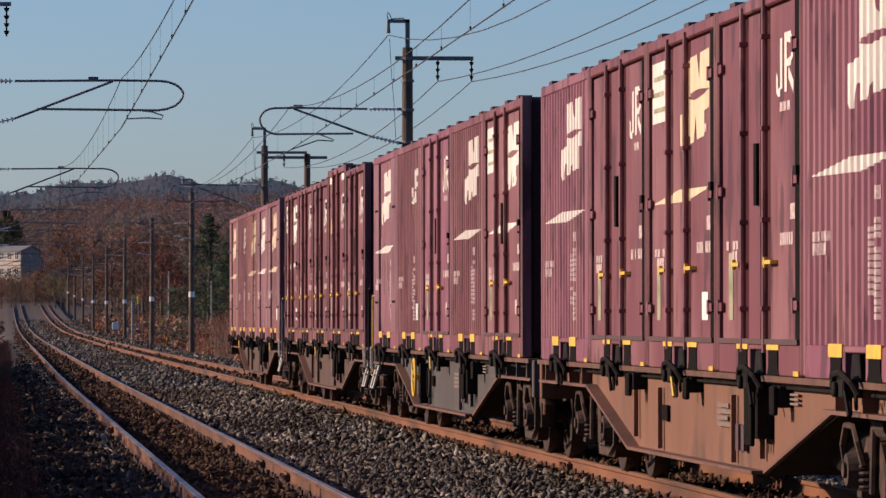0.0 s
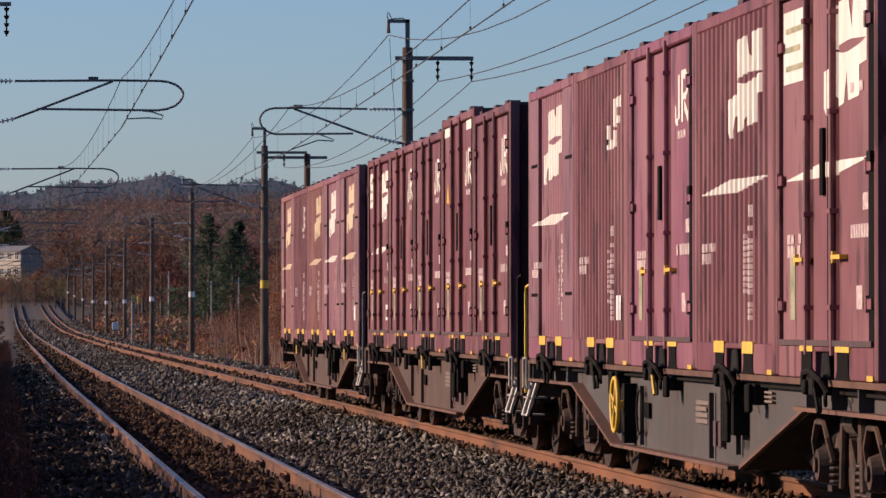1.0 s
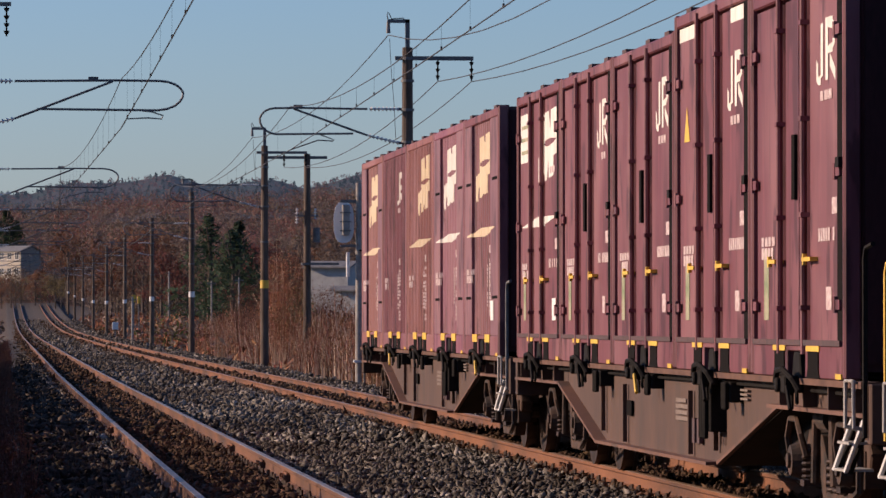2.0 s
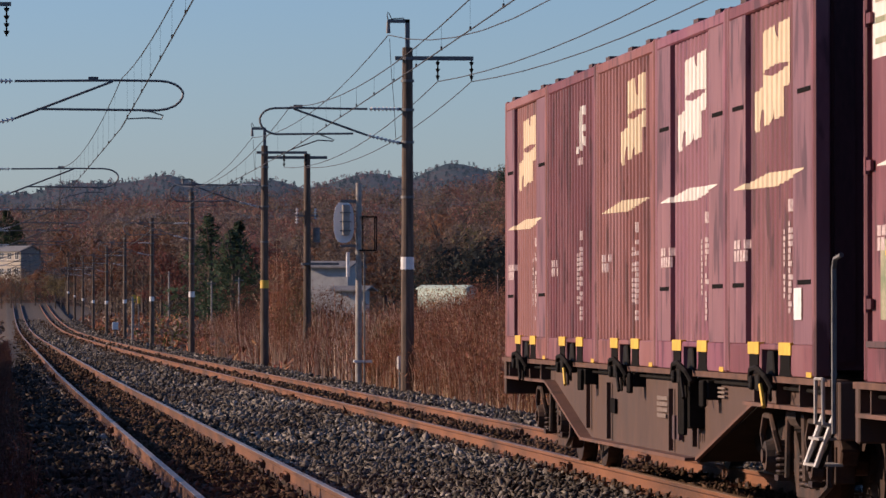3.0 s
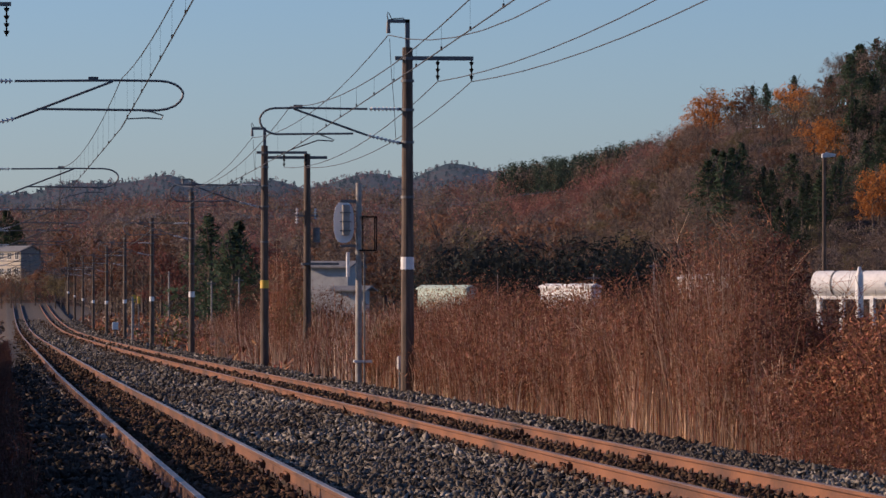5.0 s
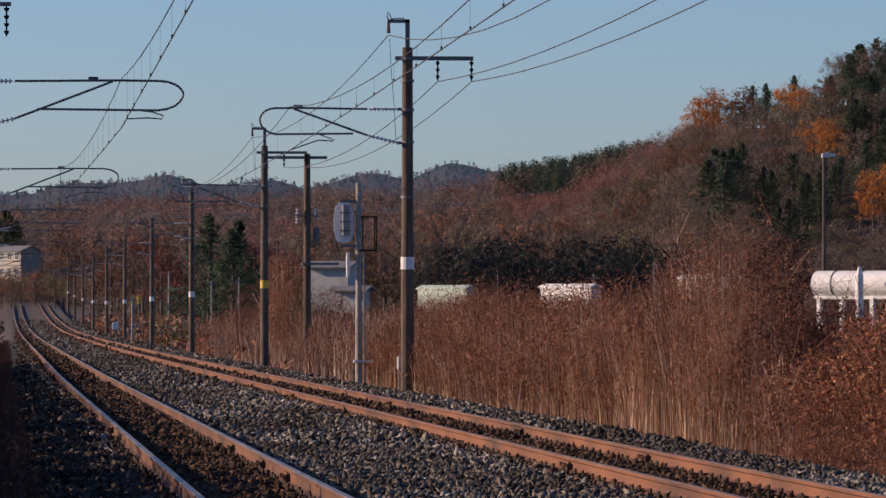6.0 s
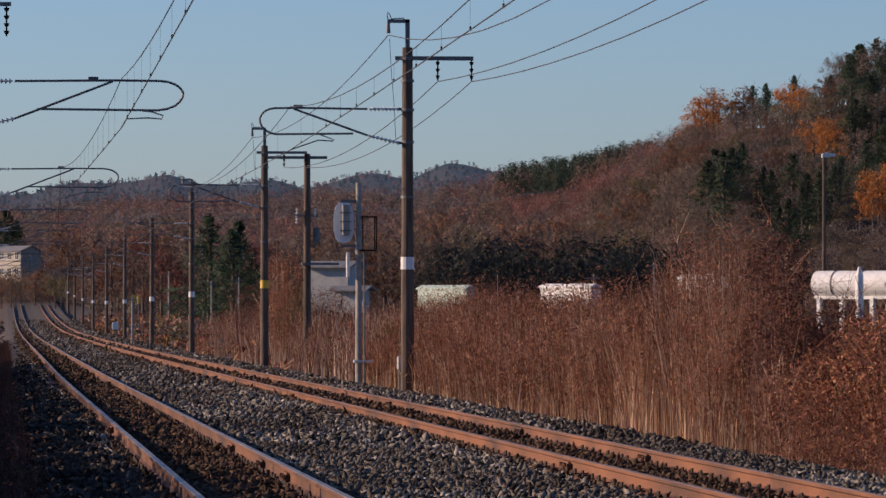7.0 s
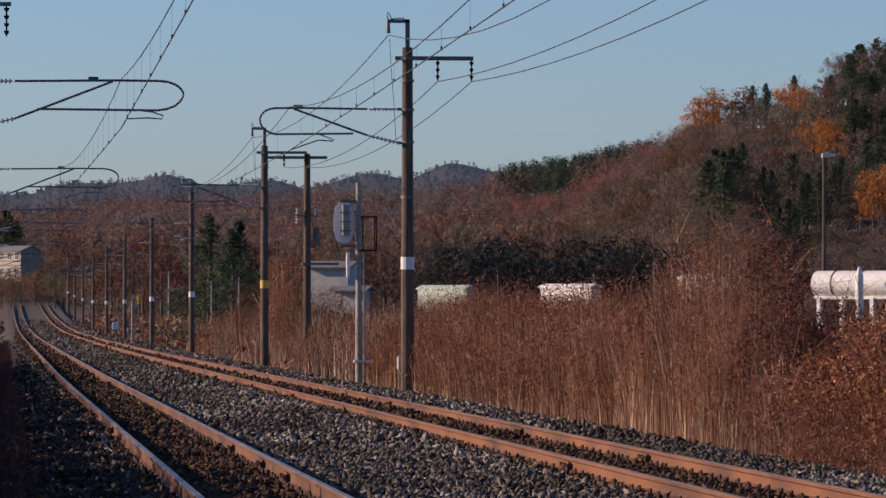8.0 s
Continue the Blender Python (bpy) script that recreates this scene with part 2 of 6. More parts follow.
def strip_points(x, y0, y1):
    ys = [y0]
    while ys[-1] < y1:
        ys.append(ys[-1] + (10 if ys[-1] < 150 else 15))
    return [(x + bend(y), y, rail_z(y)) for y in ys]


def sweep(profile, line):
    """Draws a closed profile of (x, z) along the line."""
    g = Geo()
    n = len(profile)
    vs, fs = [], []
    for x, y, z in line:
        vs += [(x + a, y, z + b) for a, b in profile]
    for i in range(len(line) - 1):
        for j in range(n):
            fs.append((i * n + j, i * n + (j + 1) % n, (i + 1) * n + (j + 1) % n, (i + 1) * n + j))
    return g.add(vs, fs)


RAIL_SIDE = [(-0.062, -0.153), (0.062, -0.153), (0.062, -0.142), (0.012, -0.118), (0.009, -0.045), (0.033, -0.03), (0.033, -0.004),
             (-0.033, -0.004), (-0.033, -0.03), (-0.009, -0.045), (-0.012, -0.118), (-0.062, -0.142)]
RAIL_TOP = [(-0.030, -0.004), (0.030, -0.004), (0.026, 0.0), (-0.026, 0.0)]


def build_track(name, x, label, side_mat, head_mat):
    tr = thing(name, label, "railway track", kind="structure")
    for side in (-0.566, 0.566):
        line = strip_points(x + side, NEARBY, FAR)
        rail = part("rail", sweep(RAIL_SIDE, line), side_mat, tr, "rust-orange steel rail")
        part("running_surface", sweep(RAIL_TOP, line), head_mat, rail, "worn rail head")
    return tr


track_left = build_track("track_1", LEFT, "rusty railway track with wooden sleepers in ballast", M_shaderust, M_polished)
track_right = build_track("track_2", RIGHT, "rusty railway track with sleepers in grey ballast", M_rust, M_head)


# ---- the train: four container wagons ----
def layer(m, tint, amount, scale, stretch, lo, hi, own=True):
    """Mixes a worn tint over a material where a stretched noise runs high."""
    N, L = m.node_tree.nodes, m.node_tree.links
    b = N["Principled BSDF"]
    src = b.inputs["Base Color"].links[0].from_socket
    co = N.new("ShaderNodeTexCoord")
    mp = N.new("ShaderNodeMapping")
    mp.inputs["Scale"].default_value = stretch
    inf = N.new("ShaderNodeObjectInfo")
    L.new(co.outputs["Object"], mp.inputs[0])
    n = N.new("ShaderNodeTexNoise")
    n.noise_dimensions = "4D"
    n.inputs["Scale"].default_value, n.inputs["Detail"].default_value = scale, 5
    k = N.new("ShaderNodeMath")
    k.operation = "MULTIPLY"
    k.inputs[1].default_value = 50
    L.new(inf.outputs["Random"], k.inputs[0])
    if own:
        L.new(k.outputs[0], n.inputs["W"])
    L.new(mp.outputs[0], n.inputs["Vector"])
    mr = N.new("ShaderNodeMapRange")
    mr.inputs[1].default_value, mr.inputs[2].default_value, mr.inputs[4].default_value = lo, hi, amount
    L.new(n.outputs[0], mr.inputs[0])
    mx = N.new("ShaderNodeMixRGB")
    mx.inputs[2].default_value = (*tint, 1)
    L.new(mr.outputs[0], mx.inputs[0])
    L.new(src, mx.inputs[1])
    L.new(mx.outputs[0], b.inputs["Base Color"])
    return m


layer(M_stone, (0.045, 0.033, 0.025), 0.7, 0.45, (1, 0.22, 1), 0.44, 0.60, False)      # browner, dirtier stretches


def paint_mat(name, a, b, rough=0.55):
    m = mat(name, [tuple(0.8 * p for p in a), b, tuple(0.6 * p + 0.4 * q for p, q in zip(a, b)), tuple(1.3 * q for q in b)], 1.6, rough, 0.06, fine=14, stretch=(1, 1, 0.22), spec=0.3)
    layer(m, (0.31, 0.150, 0.145), 0.55, 0.9, (1, 1, 0.5), 0.46, 0.66)      # chalky fading
    layer(m, tuple(0.45 * p for p in a), 0.7, 2.6, (1.8, 1.8, 0.5), 0.56, 0.60)    # touched-up and grimy patches
    return layer(m, (0.07, 0.030, 0.020), 0.8, 9.0, (2.0, 2.0, 0.10), 0.60, 0.70)     # rust runs


TONES = {
    "violet": paint_mat("violet_grey_paint", (0.155, 0.070, 0.082), (0.215, 0.104, 0.118)),
    "maroon": paint_mat("maroon_paint", (0.126, 0.034, 0.041), (0.176, 0.053, 0.060)),
    "purple": paint_mat("purple_paint", (0.172, 0.052, 0.077), (0.235, 0.081, 0.110)),
    "brown": paint_mat("faded_brown_paint", (0.180, 0.063, 0.054), (0.242, 0.090, 0.076)),
    "dark": paint_mat("dark_maroon_paint", (0.110, 0.028, 0.036), (0.155, 0.044, 0.053)),
}
M_logo = mat("logo_white", [(0.60, 0.55, 0.47), (0.78, 0.73, 0.65)], 5, 0.7, 0.03, fine=30, stretch=(1, 1, 0.4))
M_cream = mat("logo_cream", [(0.58, 0.45, 0.28), (0.72, 0.58, 0.38)], 5, 0.7, 0.03, fine=30, stretch=(1, 1, 0.4))
M_text = mat("faded_lettering", [(0.36, 0.22, 0.22), (0.62, 0.52, 0.48)], 25, 0.8, 0.0)
M_tag = mat("paper_tag", [(0.16, 0.20, 0.10), (0.42, 0.36, 0.24)], 6, 0.8, 0.0)
# grime colour, used too for the painted shadow behind the lock rods
M_grime_shadow = mat("grime_and_rod_shadow", [(0.05, 0.035, 0.035), (0.10, 0.05, 0.05)], 10, 0.9, 0.1)
# these end walls face away from the sun; shade put into their grimy colour
M_end_grime_shade = mat("grimy_shaded_end_paint", [(0.030, 0.012, 0.013), (0.070, 0.024, 0.026)], 1.5, 0.85, 0.1, stretch=(1, 1, 0.3), spec=0.15)
LEN, HALF = 3.665, 1.225


def profile(kind):
    """Outline of a side seen from above: (place along the side, depth behind the frame)."""
    pts = []
    if kind == "corrugated":
        u = 0.11
        pts.append((u, 0.006))
        while u < LEN - 0.33:
            pts += [(u + 0.085, 0.006), (u + 0.115, 0.045), (u + 0.185, 0.045), (u + 0.215, 0.006)]
            u += 0.2155
        pts.append((LEN - 0.11, 0.006))
    elif kind == "panelled":
        pts = [(0.08, 0.0), (0.83, 0.0), (0.85, 0.035)]
        u = 0.92
        while u < LEN - 1.02:
            pts += [(u, 0.035), (u + 0.015, 0.022), (u + 0.10, 0.022), (u + 0.115, 0.035)]
            u += 0.2
        pts += [(LEN - 0.85, 0.035), (LEN - 0.83, 0.0), (LEN - 0.08, 0.0)]
    else:
        pts = [(0.13, 0.05), (0.15, 0.022), (1.15, 0.022), (1.17, 0.055), (1.32, 0.055), (1.34, 0.022), (1.84, 0.022), (1.845, 0.05), (1.87, 0.05), (1.875, 0.022),
               (2.10, 0.022), (2.12, 0.055), (2.27, 0.055), (2.29, 0.022), (LEN - 0.34, 0.022), (LEN - 0.32, 0.05)]
    return pts


def depth_at(pts, u):
    return float(np.interp(u, [p[0] for p in pts], [p[1] for p in pts]))


def painted(pts, quads, side=-1, lift=0.004):
    """Paint on a side: quads (u0, low0, high0, u1, low1, high1) that follow its folds."""
    g = Geo()
    for u0, l0, h0, u1, l1, h1 in quads:
        us = [u0] + [p[0] for p in pts if u0 < p[0] < u1] + [u1]
        for a, b in zip(us, us[1:]):
            if b - a < 1e-4:
                continue
            ka, kb = (a - u0) / (u1 - u0), (b - u0) / (u1 - u0)
            xa, xb = side * (HALF - depth_at(pts, a) + lift), side * (HALF - depth_at(pts, b) + lift)
            g.add([(xa, -a, l0 + (l1 - l0) * ka), (xb, -b, l0 + (l1 - l0) * kb), (xb, -b, h0 + (h1 - h0) * kb), (xa, -a, h0 + (h1 - h0) * ka)], [(0, 1, 2, 3)])
    return g


def bars(u0, u1, z0, z1, n, seed, gap=0.35):
    """Unreadable lettering: a row or column of short bars."""
    r = random.Random(seed)
    out = []
    if (u1 - u0) > 0.6 * (z1 - z0):
        w = (u1 - u0) / n
        for i in range(n):
            if r.random() > 0.12:
                out.append((u0 + i * w, z0, z1, u0 + (i + 1 - gap * r.uniform(0.6, 1.3)) * w, z0, z1))
    else:
        h = (z1 - z0) / n
        for i in range(n):
            if r.random() > 0.12:
                out.append((u0, z0 + i * h, z0 + (i + 1 - gap) * h, u1 - r.uniform(0, 0.25) * (u1 - u0), z0 + i * h, z0 + (i + 1 - gap) * h))
    return out


def big_logo(u, z):
    """Wide emblem of slanted strokes in two rows with a lens-shaped gap."""
    q = [(0.33, 0.385, 0.655, 0.55, 0.405, 0.665), (0.55, 0.405, 0.665, 0.88, 0.42, 0.675), (0.88, 0.42, 0.675, 1.0, 0.42, 0.49), (1.0, 0.42, 0.49, 1.05, 0.42, 0.68), (1.05, 0.42, 0.68, 1.5, 0.405, 0.69)]
    q += [(0.0, 0.05, 0.27, 0.09, 0.0, 0.275), (0.09, 0.0, 0.275, 0.22, 0.02, 0.285), (0.22, 0.02, 0.285, 0.33, 0.15, 0.295), (0.33, 0.15, 0.38, 0.41, 0.03, 0.37), (0.41, 0.03, 0.37, 0.72, 0.05, 0.352)]
    q += [(0.72, 0.05, 0.352, 0.82, 0.24, 0.352), (0.82, 0.24, 0.352, 0.87, 0.06, 0.353), (0.87, 0.06, 0.353, 1.25, 0.075, 0.375), (1.25, 0.255, 0.375, 1.5, 0.27, 0.405)]
    return [(u + a, z + b, z + c, u + d, z + e, z + f) for a, b, c, d, e, f in q]


def small_logo(u, z):
    """Small emblem: a hooked bar and a notched block."""
    q = [(u + 0.16, z + 0.04, z + 0.37, u + 0.25, z + 0.05, z + 0.375), (u, z + 0.03, z + 0.16, u + 0.07, z + 0.0, z + 0.13), (u + 0.07, z, z + 0.05, u + 0.16, z + 0.0, z + 0.06)]
    q += [(u + 0.34, z + 0.02, z + 0.40, u + 0.43, z + 0.02, z + 0.40), (u + 0.43, z + 0.34, z + 0.40, u + 0.60, z + 0.32, z + 0.40), (u + 0.43, z + 0.18, z + 0.225, u + 0.60, z + 0.18, z + 0.24)]
    q += [(u + 0.60, z + 0.20, z + 0.38, u + 0.68, z + 0.23, z + 0.35), (u + 0.50, z + 0.10, z + 0.18, u + 0.70, z + 0.0, z + 0.08)]
    return q


def half_logo(u, z):
    """Older emblem: stepped strokes."""
    return [(u + 0.5, z + 0.18, z + 0.40, u + 0.72, z + 0.16, z + 0.41), (u + 0.72, z + 0.33, z + 0.41, u + 1.0, z + 0.32, z + 0.42), (u + 0.72, z + 0.20, z + 0.26, u + 0.95, z + 0.19, z + 0.25),
            (u + 0.05, z + 0.0, z + 0.09, u + 0.5, z + 0.0, z + 0.07), (u, z + 0.05, z + 0.2, u + 0.2, z + 0.03, z + 0.2), (u + 0.5, z + 0.0, z + 0.15, u + 0.72, z + 0.03, z + 0.14)]


def diamond(u, z, w=2.95):
    """A long slanting lozenge."""
    a, b = u + 0.46 * w, u + 0.57 * w
    return [(u, z - 0.034, z - 0.026, a, z - 0.046, z + 0.048), (a, z - 0.046, z + 0.048, b, z - 0.05, z + 0.044), (b, z - 0.05, z + 0.044, u + w, z + 0.026, z + 0.034)]


def container(kind, tone, emblem="big", seed=0, tall=0.0, cream=False, placard=False, label=""):
    H = 2.5 + tall
    P = TONES[tone]
    c = thing("freight_container", label, "container", group="containers on the train")
    pts = profile(kind)
    top, low = H - 0.09, 0.205
    part("inner_box", Geo().box(-HALF + 0.1, HALF - 0.1, -LEN + 0.06, -0.06, 0.12, H - 0.05), M_grime_shadow, c)
    for s in (-1, 1):
        ring_ = [(s * (HALF - d), -u) for u, d in pts] + [(s * (HALF - 0.10), -pts[-1][0]), (s * (HALF - 0.10), -pts[0][0])]
        if kind == "doored":
            for k in (0, 1):
                half_ = [p for p in pts if (p[0] < 1.846) == (k == 0) and not 1.846 < p[0] < 1.869]
                leaf = [(s * (HALF - d), -u) for u, d in half_] + [(s * (HALF - 0.10), -half_[-1][0]), (s * (HALF - 0.10), -half_[0][0])]
                door = part("door", Geo().prism(leaf, low + 0.03, top - 0.02, "z"), P, c)
                if s < 0:
                    a = 1.22 if k == 0 else 2.18
                    hu = 1.02 if k == 0 else 2.42
                    # dark strip behind the rod stands for the shadow beside it
                    part("rod_shadow", Geo().box(-HALF + 0.045, -HALF + 0.07, -a - 0.05, -a + 0.03, low + 0.03, top - 0.02), M_grime_shadow, door)
                    part("lock_rod", Geo().rod((-HALF - 0.002, -a, low - 0.06), (-HALF - 0.002, -a, top + 0.05), 0.022, n=8), P, door)
                    for z in (0.42, 1.0, 1.6, 2.2):
                        part("rod_bracket", Geo().box(-HALF - 0.03, -HALF + 0.03, -a - 0.05, -a + 0.05, z, z + 0.03), P, door)
                    g = Geo().box(-HALF - 0.03, -HALF + 0.03, -hu - 0.16, -hu + 0.16, 0.722, 0.748).rod((-HALF - 0.02, -hu + 0.1, 0.70), (-HALF - 0.02, -hu + 0.1, 0.77), 0.016, n=6)
                    part("door_handle", g, M_yellow, door, "yellow lock handle")
                    for z in (0.45, 1.25, 2.1):
                        e = 0.1 if k == 0 else LEN - 0.3
                        part("hinge", Geo().rod((-HALF + 0.004, -e, z - 0.05), (-HALF + 0.004, -e, z + 0.05), 0.024, n=6).box(-HALF - 0.008, -HALF + 0.012, -e - 0.16, -e, z - 0.03, z + 0.03), P, door)
            if s < 0:
                # black strip that fills the gap beside the door
                part("sealing_gap", Geo().box(-HALF + 0.008, -HALF + 0.11, -LEN + 0.056, -LEN + 0.30, low, top), M_hollow, c, "black strip in the gap beside the door")
                if seed % 2 == 0 or emblem == "small":
                    part("ventilator", Geo().box(-HALF + 0.0, -HALF + 0.04, -1.80, -1.68, 1.12, 1.53), M_hollow, c, "dark slot")
                part("rubber_stop", Geo().box(-HALF - 0.03, -HALF + 0.03, -LEN + 0.04, -LEN + 0.16, 1.27, 1.33), M_black, c)
                part("paper_tag", painted(pts, [(0.44, 0.36, 0.82, 0.64, 0.36, 0.82)]), M_tag, c, "long greenish paper tag")
                part("door_sill", Geo().box(-HALF - 0.012, -HALF + 0.05, -LEN + 0.12, -0.12, low - 0.005, low + 0.03), M_grime_shadow, c)
        else:
            if kind == "panelled":
                for a0, a1, m in ((0.0, 0.835, TONES["violet"]), (0.835, LEN - 0.835, P), (LEN - 0.835, LEN, TONES["violet"])):
                    seg = [p for p in pts if a0 <= p[0] <= a1]
                    part("side_panel", Geo().prism([(s * (HALF - d), -u) for u, d in seg] + [(s * (HALF - 0.10), -seg[-1][0]), (s * (HALF - 0.10), -seg[0][0])], low, top, "z"), m, c)
            else:
                part("side_panel", Geo().prism(ring_, low, top, "z"), P, c)
            if kind == "panelled" and s < 0:
                for u0, z in ((0.25, 1.78), (3.02, 1.78), (0.25, 0.58), (3.02, 0.58)):
                    part("slot", Geo().box(-HALF - 0.004, -HALF + 0.02, -u0 - 0.5, -u0, z, z + 0.03), M_hollow, c)
        # bottom rail with two fork pockets and the notch for the clamp
        g = Geo()
        for a, b in ((0.1, 0.98), (1.42, 1.50), (2.22, 2.30), (2.74, LEN - 0.1)):
            g.box(min(s * HALF, s * (HALF - 0.1)), max(s * HALF, s * (HALF - 0.1)), -b, -a, 0.0, 0.2)
        g.box(min(s * (HALF - 0.002), s * (HALF - 0.1)), max(s * (HALF - 0.002), s * (HALF - 0.1)), -LEN + 0.1, -0.1, 0.165, 0.203)
        part("bottom_rail", g, P, c, bevel=0.006)
        part("top_rail", Geo().box(min(s * HALF, s * (HALF - 0.08)), max(s * HALF, s * (HALF - 0.08)), -LEN + 0.09, -0.09, top, H), P, c, bevel=0.012)
        if s < 0:
            for a in (1.0, 2.32):
                flare = [(-a - 0.46, 0.0), (-a + 0.04, 0.0), (-a - 0.02, 0.06), (-a - 0.02, 0.165), (-a - 0.40, 0.165), (-a - 0.40, 0.06)]
                part("fork_pocket", Geo().prism(flare, -HALF - 0.005, -HALF + 0.09, "x"), M_hollow, c)
                if kind == "doored":
                    g = Geo().box(-HALF - 0.009, -HALF + 0.03, -a - 0.46, -a + 0.03, 0.165, 0.20)
                else:
                    g = Geo().box(-HALF - 0.009, -HALF + 0.03, -a - 0.45, -a + 0.03, 0.135, 0.215)
                part("pocket_trim", g, M_yellow, c, "chipped yellow pocket edge")
            for a in (LEN - 0.30,):
                part("corner_mark", Geo().box(-HALF - 0.006, -HALF + 0.02, -a - 0.2, -a, 0.003, 0.035), M_yellow, c, "yellow corner mark")
    cw = 0.055 if kind == "doored" else 0.1
    for u in (0.0, LEN - cw):
        for s in (-1, 1):
            part("corner_post", Geo().box(min(s * (HALF + 0.004), s * (HALF - 0.1)), max(s * (HALF + 0.004), s * (HALF - 0.1)), -u - cw, -u, 0.0, H + 0.012), P, c, bevel=0.014)
    for u in (0.03, LEN - 0.03):
        end = part("end_panel", Geo().box(-1.12, 1.12, -u - 0.012, -u + 0.012, 0.05, H - 0.03), M_end_grime_shade, c, "end wall coloured dark for grime and shade")
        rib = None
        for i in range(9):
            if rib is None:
                rib = Geo().box(0, 0.13, -u - 0.03, -u + 0.03, 0.1, H - 0.05).mesh("rib", M_end_grime_shade)
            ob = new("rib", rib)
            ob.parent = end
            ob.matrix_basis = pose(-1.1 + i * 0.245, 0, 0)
    g = Geo().box(-HALF + 0.05, HALF - 0.05, -LEN + 0.05, -0.05, H - 0.06, H - 0.02)
    for i in range(7):
        g.box(-HALF + 0.06, HALF - 0.06, -0.45 - i * 0.47 - 0.12, -0.45 - i * 0.47, H - 0.02, H + 0.012)
    part("roof", g, M_grime_shadow, c, "grimy dark roof")
    for u in (0.55, 2.0, 3.1):
        part("roof_lug", Geo().box(-HALF + 0.01, -HALF + 0.14, -u - 0.25, -u, H - 0.01, H + 0.03), M_grime_shadow, c)
    # lettering and emblems
    W = M_cream if cream else M_logo
    q = []
    if emblem == "big":
        q = big_logo({"panelled": 1.1, "corrugated": 1.6, "doored": 1.75}[kind], 1.60)
        part("emblem", painted(pts, q[5:]), W, c, "lower half of a white block emblem")
        part("stripe", painted(pts, diamond(0.33, 1.275)), W, c, "long white lozenge")
        q = q[:5]
    elif emblem == "small":
        q = small_logo(2.55 if kind == "doored" else 2.2, 1.80)
    elif emblem == "half":
        q = half_logo(2.2, 1.76)
    part("emblem", painted(pts, q), W, c, "white block emblem")
    t = bars(0.34, 0.92, 0.84, 0.90, 4, seed, 0.25) + bars(0.34, 0.86, 0.755, 0.83, 4, seed + 1, 0.2)
    if kind == "doored":
        t += bars(2.62, 3.32, 0.84, 0.92, 8, seed + 2, 0.22) + bars(3.12, 3.3, 1.0, 1.10, 1, seed + 3, 0.0) + bars(2.7, 3.15, 1.70, 1.76, 3, seed + 4, 0.2)
        t += [(2.9, 0.42, 0.56, 3.1, 0.42, 0.56)] if seed % 3 else []
    else:
        t += bars(2.50, 2.64, 0.36, 1.0, 15, seed + 2, 0.22) + bars(2.30, 2.42, 0.5, 0.95, 11, seed + 5, 0.3) + bars(2.52, 2.72, 1.05, 1.13, 1, seed + 3, 0.0)
        t += bars(2.35, 2.75, 1.70, 1.76, 3, seed + 4, 0.2) if emblem == "small" else []
    if placard:
        part("placard", painted(pts, [(0.2, 1.86, 2.32, 1.1, 1.86, 2.32)]), M_logo, c, "white notice square")
        for i in range(3):
            part("notice_line", painted(pts, [(0.3, 1.94 + 0.12 * i, 1.975 + 0.12 * i, 1.0 - 0.15 * (i % 2), 1.94 + 0.12 * i, 1.975 + 0.12 * i)], lift=0.007), M_tag, c)
    if tall:
        part("warning_triangle", painted(pts, [(0.38, 1.66, 1.67, 0.52, 1.66, 1.92), (0.52, 1.66, 1.92, 0.66, 1.66, 1.67)]), M_yellow, c, "yellow warning triangle")
        part("height_mark", painted(pts, [(0.14, H - 0.20, H - 0.10, 1.0, H - 0.20, H - 0.10), (2.7, H - 0.20, H - 0.10, LEN - 0.14, H - 0.20, H - 0.10)]), M_logo, c, "white height mark")
    if seed % 5 == 2:
        part("label_card", painted(pts, [(2.9, 0.36, 0.56, 3.2, 0.36, 0.56)], lift=0.008), M_white, c, "white card in a holder")
    tagged(part("lettering", painted(pts, t, lift=0.005), M_text, c), "faded white lettering", kind="stuff")
    return c


